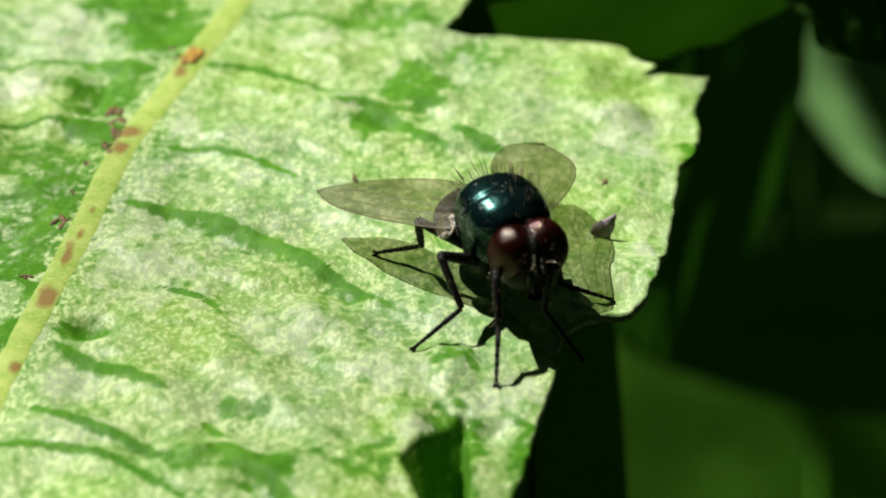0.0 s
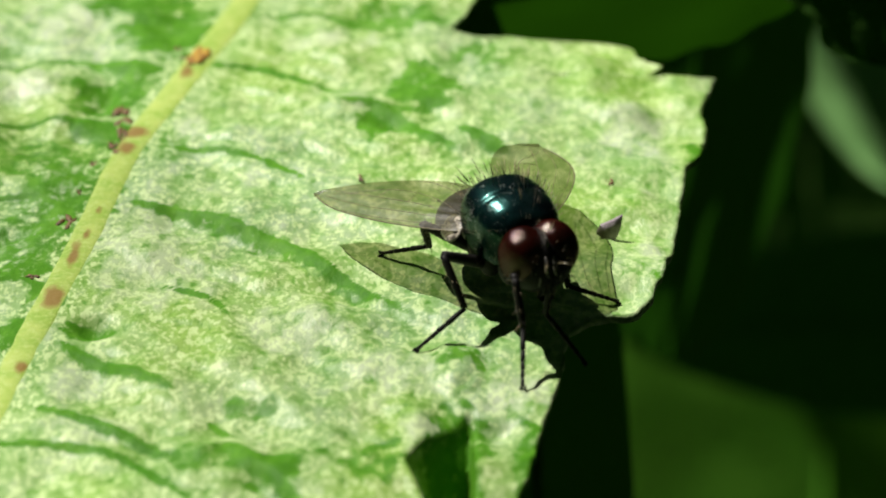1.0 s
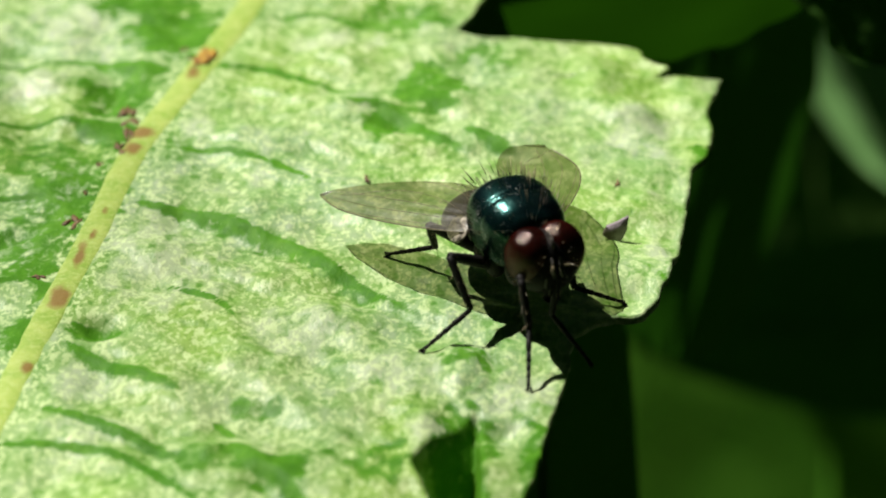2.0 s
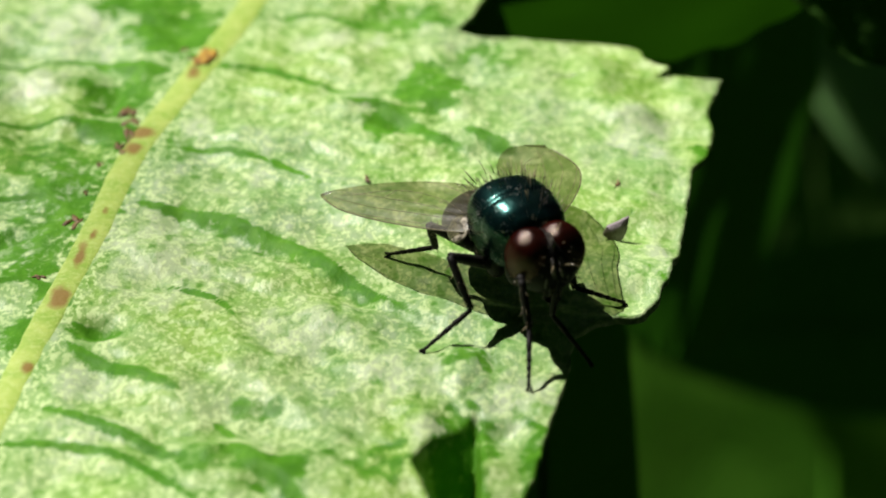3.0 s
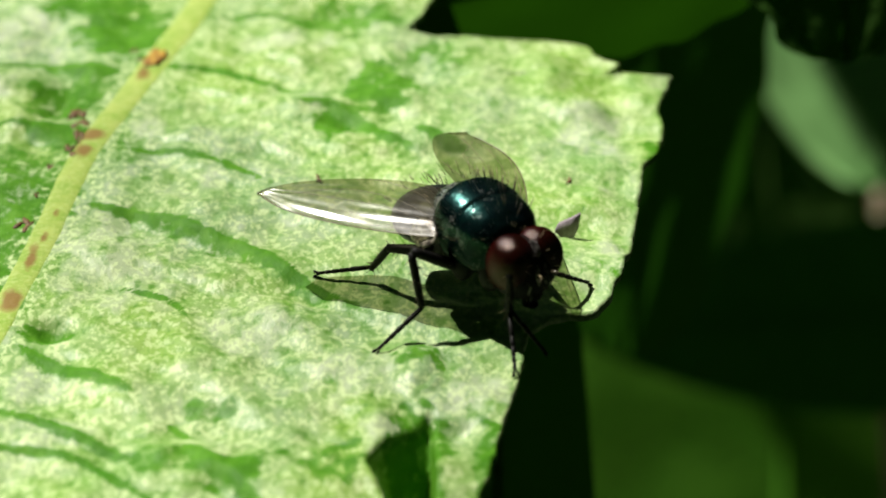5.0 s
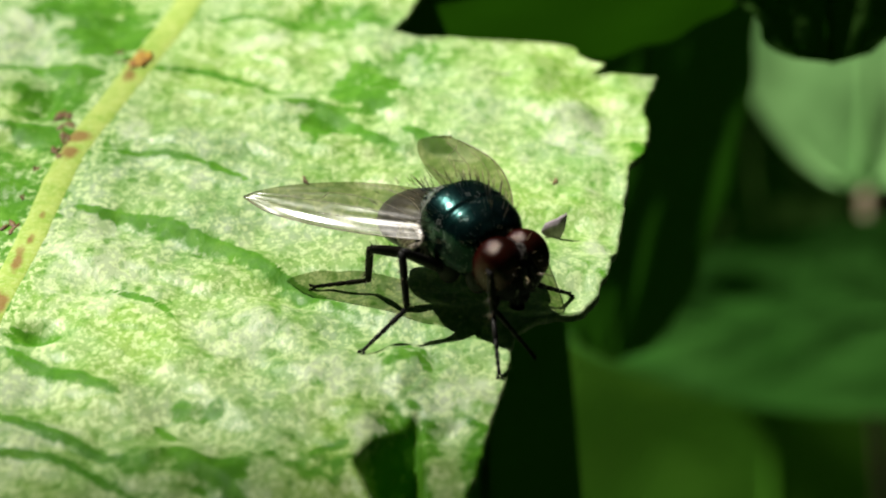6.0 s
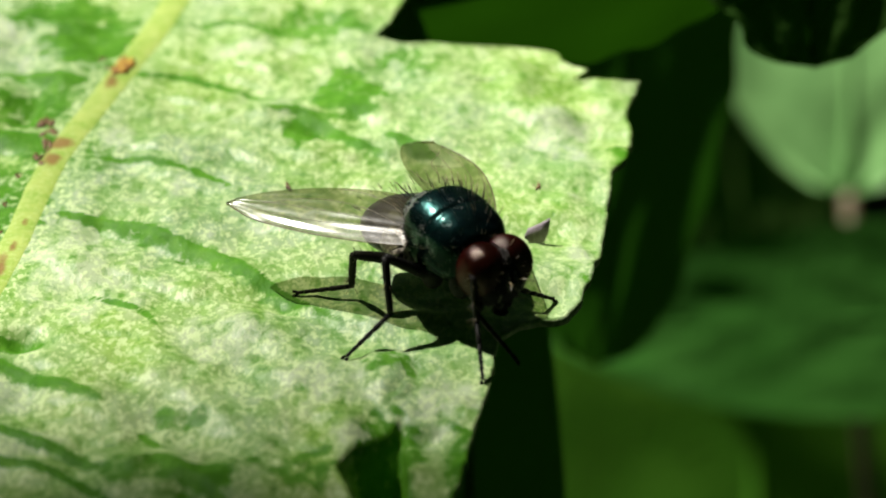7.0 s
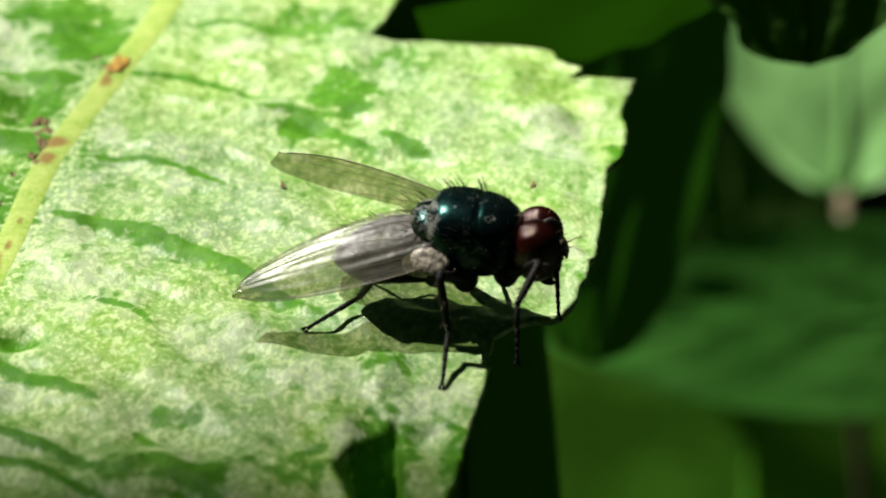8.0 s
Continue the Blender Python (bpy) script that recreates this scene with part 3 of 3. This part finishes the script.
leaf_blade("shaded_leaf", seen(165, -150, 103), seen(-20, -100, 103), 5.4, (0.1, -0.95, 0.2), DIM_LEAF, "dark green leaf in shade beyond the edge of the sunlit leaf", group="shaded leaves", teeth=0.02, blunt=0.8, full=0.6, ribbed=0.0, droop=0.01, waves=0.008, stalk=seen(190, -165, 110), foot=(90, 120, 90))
leaf_blade("shaded_leaf", seen(128, -200, 285), seen(152, 45, 285), 15.0, (0.1, -0.95, 0.2), SHADE_LEAF, "dark green leaf added far back to stand in for deep shade", group="shaded leaves", full=0.4, droop=0.03, foot=(90, 160, 120), stalk=seen(135, -240, 285))
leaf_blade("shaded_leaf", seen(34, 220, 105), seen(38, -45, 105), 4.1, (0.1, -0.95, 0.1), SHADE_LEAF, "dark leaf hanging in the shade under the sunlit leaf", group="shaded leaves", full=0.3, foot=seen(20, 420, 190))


def toward_sun(p, far):
    return Vector(p) + SUN * far


def canopy():
    """Unseen leaves added overhead to shade the plants behind and parts of the leaf."""
    made = []
    label = "unseen broad green leaf added overhead to cast shade"
    for p, d, half, far in ((seen(196, -80, 245), (10, 46, 4), 30, 240), (Vector((-14, -22, 0)), (34, 8, 0), 20, 1500), (seen(170, 28, 215), (34, 16, 4), 24, 200)):
        c = toward_sun(p, far)
        d = Vector(d)
        made.append(leaf_blade("added_shade_leaf", c + d, c - d, half, (0.1, -0.1, 1), SHADE_LEAF, label, droop=0.05, group="canopy leaves", foot=c + d + Vector((60, 90, 60)) if far < 500 else (-620, 720, GROUND_Z - 2)))
    p, q = toward_sun(seen(240, 145, 330), 290), toward_sun(seen(122, 28, 330), 290)
    made.append(leaf_blade("added_shade_leaf", p, q, 9.0, (0.05, -0.80, 0.55), SHADE_LEAF, label, droop=0.02, group="canopy leaves", foot=p + Vector((60, 90, 60))))
    return made


SHADE_CASTERS = canopy()


def hedge():
    """Dense foliage, mostly unseen, added all round to block sky; open towards the sun."""
    rng = random.Random(9)
    verts, faces = [], []
    for _ in range(3600):
        z = rng.uniform(-0.45, 0.95)
        a = rng.uniform(0, math.tau)
        r = math.sqrt(1 - z * z)
        d = Vector((r * math.cos(a), r * math.sin(a), z))
        c = d * rng.uniform(260, 420) + Vector((0, 20, 0))
        q = c - Vector((20, 110, -70))
        if d.dot(SUN) > 0 and (q - SUN * q.dot(SUN)).length < 205:
            continue
        if c.z < GROUND_Z + 8:
            continue
        n = (Vector((rng.uniform(-1, 1), rng.uniform(-1, 1), rng.uniform(-0.2, 1))) - d * 0.8).normalized()
        u = n.orthogonal().normalized()
        u = Matrix.Rotation(rng.uniform(0, math.tau), 3, n) @ u
        v = n.cross(u)
        L, W = rng.uniform(26, 48), rng.uniform(11, 19)
        k = len(verts)
        for s, w, b in ((-1, 0, 0), (-0.5, 0.8, 0.2), (0.2, 0.9, 0.2), (1, 0, -0.2), (0.2, -0.9, 0.2), (-0.5, -0.8, 0.2), (0, 0, 0)):
            verts.append((c + u * (s * L) + v * (w * W) + n * (b * W)) * MM)
        for i in range(6):
            faces.append((k + 6, k + i, k + (i + 1) % 6))
    me = bpy.data.meshes.new("hedge_foliage")
    me.from_pydata(verts, [], faces)
    me.materials.append(HEDGE)
    tagged(new("hedge_foliage", me), "dense dark green foliage added all round to block the sky, mostly unseen", "foliage", kind="stuff")


hedge()


# ---- the fly: x forward, y to its left, z up, from the middle of its thorax ----
def bristles(bm, spots, length, radius, lean):
    for p, n in spots:
        n = (Vector(n) + Vector(lean)).normalized()
        p = Vector(p) - n * 0.03
        tip = p + n * length * random.uniform(0.7, 1.2) + Vector((-0.12, 0, -0.03))
        tube([p, (p + tip) / 2 + n * 0.04, tip], [radius, radius * 0.7, radius * 0.15], 4, bm)
    return bm


def on_lump(centre, size, count, rng, zmin=-0.1, xmin=-1.0):
    out = []
    while len(out) < count:
        d = Vector((rng.gauss(0, 1), rng.gauss(0, 1), rng.gauss(0, 1))).normalized()
        if d.z < zmin or d.x < xmin:
            continue
        p = Vector((centre[0] + d.x * size[0], centre[1] + d.y * size[1], centre[2] + d.z * size[2]))
        out.append((p, Vector((d.x / size[0], d.y / size[1], d.z / size[2])).normalized()))
    return out


WING_TIP = Vector((-6.4, 4.35, -0.58))
WING_TIP_LEFT = Vector((-5.5, 4.9, -0.65))
WING_BASE = Vector((-0.3, 1.45, -0.12))
WING_BASE_LEFT = Vector((0.3, 1.5, 0.05))


def wing_point(u, v, s):
    """A point of the wing: u from root to tip, v from the front edge (0) to the hind edge (1); s is the side."""
    root, tip = (WING_BASE, WING_TIP) if s < 0 else (WING_BASE_LEFT, WING_TIP_LEFT)
    axis = tip - root
    inner = Vector((0, 0, 1)).cross(axis).normalized()
    inner = (inner + Vector((0, 0, 0.24 if s < 0 else 0.22))).normalized()
    wide = 3.2 * (u ** 0.1) * max(0.0, 1 - u ** 2.0) ** 0.6 if s < 0 else 3.6 * (u ** 0.24) * max(0.0, 1 - u ** 3.5) ** 0.5
    front = -0.28 * math.sin(math.pi * min(1, u * 1.02)) ** 0.8 + (0.35 if s < 0 else 1.2) * u ** 7
    z = 0.06 * math.sin(u * 5) * v + 0.16 * math.sin(math.pi * v) * (1 - 0.4 * u) + (0.004 * math.sin(v * 44 + 3 * math.sin(u * 4 + v * 2)) + 0.006 * math.sin(v * 27 + 5 * u)) * (0.3 + abs(math.sin(2.3 * u + 4 * v)))
    p = root + axis * u + inner * (front + wide * v * 1.0 - 0.35 * (1 - u) * v) + Vector((0, 0, z))
    return Vector((p.x, s * p.y, p.z))


WINGS = {}


def wing(fly, s):
    bm = bmesh.new()
    nu, nv = 36, 60
    rows = [[bm.verts.new(wing_point(0.02 + 0.98 * i / nu, j / nv, s)) for j in range(nv + 1)] for i in range(nu + 1)]
    for a, b in zip(rows, rows[1:]):
        for j in range(nv):
            q = (a[j], a[j + 1], b[j + 1], b[j])
            bm.faces.new(q if s < 0 else q[::-1])
    w = part("wing", bm, WING, fly, "clear brownish wing with dark veins")
    WINGS[s] = w
    runs = [[(0.02, 0.0), (0.3, 0.0), (0.6, 0.0), (0.85, 0.0), (0.97, 0.05)],
            [(0.03, 0.1), (0.3, 0.08), (0.6, 0.06), (0.75, 0.02)],
            [(0.05, 0.2), (0.35, 0.22), (0.65, 0.22), (0.92, 0.25)],
            [(0.05, 0.25), (0.3, 0.38), (0.6, 0.44), (0.9, 0.52)],
            [(0.05, 0.3), (0.3, 0.55), (0.55, 0.66), (0.68, 0.62), (0.76, 0.52), (0.88, 0.36)],
            [(0.05, 0.4), (0.2, 0.72), (0.4, 0.9), (0.52, 0.96)],
            [(0.42, 0.4), (0.43, 0.6)], [(0.62, 0.45), (0.6, 0.66)]]
    for n, run in enumerate(runs):
        pts = [wing_point(p.x, p.y, s) for p in spline([(u, v, 0) for u, v in run], 6)]
        part("wing_vein", tube(pts, 0.020 if n < 1 else 0.008, 5), WING_VEIN, w)
    bm = blob((-0.90, (1.50 if s < 0 else 1.36) * s, -0.20 if s < 0 else 0.14), (0.62, 0.44, 0.10), (-42 * s, 10, 10 * s), 16, lambda c: c * (1 + 0.15 * noise.noise(c * 2)))
    part("wing_scale", bm, SCALE, fly, "cream scale at the wing root")
    bm = blob((-1.30, (1.42 if s < 0 else 1.28) * s, -0.42 if s < 0 else -0.16), (0.52, 0.36, 0.09), (-55 * s, 10, 16 * s), 16, lambda c: c * (1 + 0.15 * noise.noise(c * 2)))
    part("wing_scale", bm, SCALE, fly)


LEGS = {}
LIMB = {"front": (1.75, 1.5, 1.9, 0.19), "middle": (1.9, 1.75, 1.95, 0.195), "hind": (1.95, 1.5, 2.0, 0.195)}
HIP = {"front": (1.3, 0.6, -1.1), "middle": (0.05, 0.75, -1.25), "hind": (-0.9, 0.7, -1.15)}


def limb(length, thick, thin, rng, hairs, bend=0.0):
    pts = [(length * i / 8, 0, bend * math.sin(math.pi * i / 8)) for i in range(9)]
    rad = [thick + (thin - thick) * i / 8 + 0.02 * math.sin(math.pi * i / 8) for i in range(9)]
    fur = bmesh.new()
    for _ in range(hairs):
        x = rng.uniform(0.1, 0.97) * length
        a = rng.uniform(0, math.tau)
        d = Vector((0.7, math.cos(a), math.sin(a))).normalized()
        p = Vector((x, 0, bend * math.sin(math.pi * x / length))) + Vector((0, math.cos(a), math.sin(a))) * thin * 0.8
        tube([p, p + d * rng.uniform(0.15, 0.32)], [0.014, 0.004], 3, fur)
    return tube(pts, rad, 10), fur


def haired(name, pieces, fly):
    ob = part(name, pieces[0], CUTICLE, fly)
    tagged(part("leg_hairs", pieces[1], BRISTLE, ob), kind="stuff")
    return ob


def legs(fly):
    rng = random.Random(21)
    for pair in ("front", "middle", "hind"):
        a, b, c, thick = LIMB[pair]
        for s in (-1, 1):
            h = HIP[pair]
            part("hip", blob((h[0], s * h[1], h[2] + 0.12), (0.42, 0.36, 0.52), (0, 0, 0), 12), CUTICLE, fly)
            thigh = haired("thigh", limb(a, thick, thick * 0.7, rng, 22), fly)
            shin = haired("shin", limb(b, thick * 0.62, thick * 0.5, rng, 26), fly)
            bm = bmesh.new()
            x = 0.0
            for k, piece in enumerate((0.4, 0.18, 0.15, 0.12, 0.15)):
                L = piece * c
                tube([(x, 0, 0), (x + L * 0.85, 0, 0), (x + L, 0, 0)], [0.075 - 0.006 * k, 0.09 - 0.006 * k, 0.05], 8, bm)
                x += L * 0.96
            foot = part("foot", bm, CUTICLE, fly)
            bm = bmesh.new()
            for q in (-1, 1):
                tube([(x - 0.03, 0.03 * q, 0), (x + 0.12, 0.09 * q, 0.02), (x + 0.2, 0.11 * q, -0.07)], [0.03, 0.025, 0.008], 5, bm)
                blob((x + 0.08, 0.06 * q, -0.04), (0.09, 0.05, 0.03), (0, 0, 0), 8, None, bm)
            part("claw", bm, CUTICLE, foot)
            LEGS[pair, s] = (thigh, shin, foot)


def housefly():
    fly = thing("fly", "dark metallic blue-green fly with red-brown eyes, standing on the leaf", "fly")
    rng = random.Random(7)

    def trunk(c):
        c = c / (abs(c.x) ** 3.4 + (abs(c.y) ** 2.4 + abs(c.z) ** 2.4) ** (3.4 / 2.4)) ** (1 / 3.4)
        x = c.x
        groove = 1 - 0.05 * math.exp(-((x - 0.08) / 0.06) ** 2) * (c.z > 0) - 0.03 * math.exp(-((x - 0.75) / 0.08) ** 2)
        return Vector((c.x, c.y * groove * (1 - 0.12 * max(0, x)), (c.z * groove + (0.06 if c.z > 0 else 0)) * (1 - 0.10 * max(0, x))))

    thorax = part("thorax", blob((0.24, 0, 0), (1.48, 1.40, 1.22), (0, 7, 0), 64, trunk), THORAX, fly, "metallic blue-green thorax")
    part("scutellum", blob((-0.98, 0, 0.38), (0.74, 1.00, 0.56), (0, 14, 0), 28), THORAX, fly)
    part("neck", blob((1.7, 0, -0.1), (0.5, 0.5, 0.55), (0, 0, 0), 14), CUTICLE, fly)
    spots = on_lump((0, 0, 0.03), (1.7, 1.4, 1.38), 110, rng, 0.0)
    tagged(part("bristles", bristles(bmesh.new(), spots, 0.52, 0.013, (-0.5, 0, 0.3)), BRISTLE, thorax), kind="stuff")
    spots = on_lump((-1.3, 0, 0.72), (0.72, 0.85, 0.42), 16, rng, 0.0)
    tagged(part("bristles", bristles(bmesh.new(), spots, 0.6, 0.014, (-0.8, 0, 0.2)), BRISTLE, thorax), kind="stuff")
    # dusted plates on the flanks
    for s in (-1, 1):
        for x, z, r in ((1.05, 0.35, 0.24), (0.95, -0.25, 0.3), (0.35, -0.35, 0.3), (-0.35, -0.2, 0.28), (0.2, 0.25, 0.16), (-0.9, 0.1, 0.26), (-0.75, -0.5, 0.24)):
            y = 1.38 * math.sqrt(max(0.05, 1 - (x / 1.72) ** 2 - (z / 1.38) ** 2)) * (1 - 0.05 * max(0, x))
            n = Vector((x / 3, y / 2, z / 2)).normalized()
            q = n.to_track_quat("Z", "Y").to_euler()
            part("flank_plate", blob((x, s * y * 0.985, z), (r * 0.8, r * 0.5, 0.05), [math.degrees(a) * (s if i != 1 else 1) for i, a in enumerate((-math.asin(n.y), 0, 0))], 12,
                 lambda c: c * (1 + 0.5 * noise.noise(c * 2.5 + Vector((x, z, 0))))), DUST, fly)
    # abdomen in overlapping rings
    edges = [0.0, 0.27, 0.52, 0.77, 1.0]
    for k in range(4):
        bm = bmesh.new()
        rings = []
        for i in range(9):
            u = edges[k] + (edges[k + 1] - edges[k] + 0.02 * (k < 3)) * i / 8
            r = math.sin(math.pi * min(0.999, 0.16 + 0.84 * u)) ** 0.62 * (1.0 - 0.02 * (i == 0)) + 0.012 * (i / 8) - 0.012
            cx, cz = -1.0 - 3.2 * u, -0.50 - 0.5 * u
            ring = []
            for j in range(32):
                a = math.tau * j / 32
                ring.append(bm.verts.new((cx, 1.42 * r * math.cos(a), cz + r * math.sin(a) * (1.0 if math.sin(a) > 0 else 0.9))))
            rings.append(ring)
        for a, b in zip(rings, rings[1:]):
            for j in range(32):
                bm.faces.new((a[j], a[(j + 1) % 32], b[(j + 1) % 32], b[j]))
        if k == 3:
            bm.faces.new(rings[-1])
        ring_part = part("abdomen_ring", bm, ABDOMEN, fly, "grey-dusted dark abdomen ring")
    spots = on_lump((-2.6, 0, -0.68), (1.65, 1.40, 0.98), 70, rng, -0.5)
    tagged(part("bristles", bristles(bmesh.new(), spots, 0.24, 0.012, (-0.9, 0, 0.1)), BRISTLE, ring_part), kind="stuff")
    # head
    hx, hz = 2.20, -0.40
    head = part("head", blob((hx, 0, hz - 0.06), (0.80, 1.12, 1.00), (0, 0, 0), 28, lambda c: Vector((c.x * (1.0 if c.x < 0 else 1.08), c.y, c.z))), CUTICLE, fly, "black bristly head")
    for s in (-1, 1):
        part("compound_eye", blob((hx - 0.02, s * 0.50, hz + 0.20), (0.80, 0.76, 0.90), (10 * s, 8, 12 * s), 36), EYEBALL, head, "dark red-brown compound eye")
        part("antenna", blob((hx + 0.86, s * 0.13, hz + 0.02), (0.10, 0.09, 0.34), (0, -14, 0), 12), DUST, head, "short pale grey antenna")
        part("antenna_bristle", tube([(hx + 0.9, s * 0.15, hz + 0.1), (hx + 1.2, s * 0.3, hz + 0.2), (hx + 1.45, s * 0.5, hz + 0.16)], [0.03, 0.02, 0.006], 5), BRISTLE, head)
        part("cheek", blob((hx + 0.68, s * 0.34, hz - 0.42), (0.12, 0.06, 0.28), (0, 10, 0), 12), DUST, head, "silvery cheek stripe")
        part("palp", blob((hx + 0.6, s * 0.16, hz - 0.82), (0.07, 0.06, 0.24), (0, 20, 0), 10), CUTICLE, head)
    part("brow", blob((hx + 0.45, 0, hz + 0.72), (0.30, 0.07, 0.30), (0, 35, 0), 14), DUST, head, "silvery stripe between the eyes")
    part("proboscis", tube([(hx + 0.25, 0, hz - 0.7), (hx + 0.35, 0, hz - 1.0), (hx + 0.3, 0, hz - 1.2)], [0.36, 0.28, 0.26], 12), CUTICLE, head)
    spots = on_lump((hx, 0, hz), (0.82, 1.0, 1.1), 46, rng, -1, 0.3)
    tagged(part("bristles", bristles(bmesh.new(), [q for q in spots if abs(q[0].y) < 0.6], 0.4, 0.016, (0.3, 0, 0.2)), BRISTLE, head), kind="stuff")
    for s in (-1, 1):
        wing(fly, s)
    legs(fly)
    return fly


FLY = housefly()

# ---- how the fly moves: place, heading, pitch and roll of its body, and where its feet stand ----
STANCE = {
    "first": ((1.81, -3.28, 2.87), -70.0, 7.0, 3.0, dict(hind=((-2.24, -0.6), (2.6, 2.2)), middle=((-0.93, -6.35), (5.37, -2.98)), front=((1.57, -8.6), (4.2, -7.0)))),
    "settled": ((1.82, -3.42, 2.91), -66.7, 6.6, 2.0, dict(hind=((-2.25, -0.6), (2.6, 2.2)), middle=((-1.0, -6.38), (5.35, -3.02)), front=((2.18, -8.67), (4.1, -7.1)))),
    "turned": ((2.26, -4.01, 3.08), -56.3, 0.6, -0.4, dict(hind=((-2.95, -1.28), (2.4, 2.0)), middle=((-0.94, -6.41), (5.85, -2.3)), front=((3.16, -7.9), (4.27, -6.84)))),
    "waiting": ((2.28, -3.65, 2.8), -54.9, 0.3, -0.8, dict(hind=((-2.67, -2.21), (2.6, 1.8)), middle=((-1.03, -6.46), (5.6, -2.7)), front=((3.1, -7.9), (4.2, -6.9)))),
    "spinning": ((2.97, -3.63, 2.72), -23.5, -3.2, 0.9, dict(hind=((-2.19, -4.84), (0.6, 1.2)), middle=((1.98, -8.4), (5.0, 0.0)), front=((4.13, -7.39), (6.0, -4.9)))),
    "sideways": ((2.87, -3.84, 2.85), -9.7, 2.0, 0.0, dict(hind=((-2.12, -4.8), (-0.8, -1.2)), middle=((2.0, -8.19), (4.0, -1.4)), front=((4.31, -7.07), (5.76, -4.46)))),
}
TIMES = [(0.0, "first"), (0.25, "settled"), (4.2, "settled"), (4.65, "turned"), (5.8, "waiting"), (7.8, "waiting"), (7.9, "spinning"), (8.0, "sideways")]
ANKLE = {"front": (-1.1, -0.6, 1.2), "middle": (0.0, -1.9, 1.08), "hind": (1.5, -1.15, 0.55)}


SHADE_SHIFT = [(0.0, 8.5, 27), (1.5, 8, 26), (3.0, 6.5, 22), (3.5, 5.5, 19), (4.6, 6.0, 21), (5.9, 24, 70), (7.0, 28, 84), (8.0, 26, 80)]

SHADE_SHIFT_LOW = [(0.0, 0, 0), (3.0, 1, 1), (4.6, -2, -2), (5.9, -27, -35), (7.0, -32, -41), (8.0, -35, -45)]

SHADE_SHIFT_FAR = [(0.0, -4, -25), (1.5, -4, -25), (3.5, -3, -24), (4.5, -3, -23), (6.0, -7, -10.5), (7.0, -9, -8.2), (8.0, -10, -8.2)]


def body_pose(stance):
    (x, y, z), heading, pitch, roll, _ = STANCE[stance]
    return Matrix.Translation(Vector((x, y, z)) * MM) @ pose(0, 0, 0, 0, 0, heading) @ pose(0, 0, 0, 0, -pitch, 0) @ pose(0, 0, 0, roll, 0, 0)


def aimed(a, b, pole):
    """A pose at a whose x axis points to b and whose z axis leans to the pole."""
    x = (b - a).normalized()
    y = pole.cross(x).normalized()
    z = x.cross(y)
    m = Matrix((x, y, z)).transposed().to_4x4()
    m.translation = a * MM
    return m


def leg_pose(stance, pair, s):
    """Poses of thigh, shin and foot in the fly's space, with the claw on the leaf."""
    back = body_pose(stance).inverted()
    x, y = STANCE[stance][4][pair][0 if s < 0 else 1]
    claw = back @ (Vector((x, y, leaf_height(x, y) + 0.08)) * MM) / MM
    a, b, c, _ = LIMB[pair]
    k = (0.0, -0.3, 1.6) if pair == "front" and stance in ("spinning", "sideways") else ANKLE[pair]
    ankle = claw + Vector((k[0], s * k[1], k[2])).normalized() * c
    h = HIP[pair]
    hip = Vector((h[0], s * h[1], h[2]))
    d = ankle - hip
    reach = min(d.length, (a + b) * 0.995)
    ankle = hip + d.normalized() * reach
    out = Vector({"front": (0.9, s * 0.6, 0.8) if stance in ("spinning", "sideways") else (0.3, s * 0.15, 1.0), "middle": (-0.3, -0.5, 0.8) if s < 0 and stance in ("spinning", "sideways") else (-0.5, -0.6, 1.35) if s < 0 else (-1.0, 0.2, 0.3), "hind": (-0.3, s * 0.9, 0.9)}[pair])
    along = d.normalized()
    out = (out - along * out.dot(along)).normalized()
    p = (a * a - b * b + reach * reach) / (2 * reach)
    knee = hip + along * p + out * math.sqrt(max(0.0, a * a - p * p))
    up = Vector((0.2, s * 0.3, 1))
    return aimed(hip, knee, up), aimed(knee, ankle, out), aimed(ankle, claw, Vector((0.3, s, 1)))


def motions():
    c = SHADE_CASTERS[0].location.copy()
    walk(SHADE_CASTERS[0], [(t, Matrix.Translation(c + Vector((x, y, 0)) * MM)) for t, x, y in SHADE_SHIFT])
    c = SHADE_CASTERS[2].location.copy()
    walk(SHADE_CASTERS[2], [(t, Matrix.Translation(c + Vector((x, y, 0)) * MM)) for t, x, y in SHADE_SHIFT_LOW])
    c = SHADE_CASTERS[1].location.copy()
    walk(SHADE_CASTERS[1], [(t, Matrix.Translation(c + Vector((x, y, 0)) * MM)) for t, x, y in SHADE_SHIFT_FAR])
    walk(FLY, [(t, body_pose(k)) for t, k in TIMES])
    for s, turns in ((-1, ((0.0, 0, 0, 0), (7.8, 0, 0, 0), (7.9, 9, -6, -9), (8.0, 15, -7, -15))), (1, ((0.0, 0, 0, 0), (7.8, 0, 0, 0), (7.9, -8, 8, 4), (8.0, -8, 14, 10)))):
        root = WING_BASE if s < 0 else WING_BASE_LEFT
        base = Vector((root.x, s * root.y, root.z)) * MM
        axis = wing_point(1.0, 0.0, s) - base / MM
        rows = [(t, Matrix.Translation(base) @ Matrix.Rotation(radians(fold), 4, "Z") @ Matrix.Rotation(radians(lift), 4, "Y") @ Matrix.Rotation(radians(s * a), 4, axis) @ Matrix.Translation(-base)) for t, a, lift, fold in turns]
        walk(WINGS[s], rows)
    for (pair, s), pieces in LEGS.items():
        rows = [(t, leg_pose(k, pair, s)) for t, k in TIMES]
        for i, piece in enumerate(pieces):
            walk(piece, [(t, r[i]) for t, r in rows])


motions()
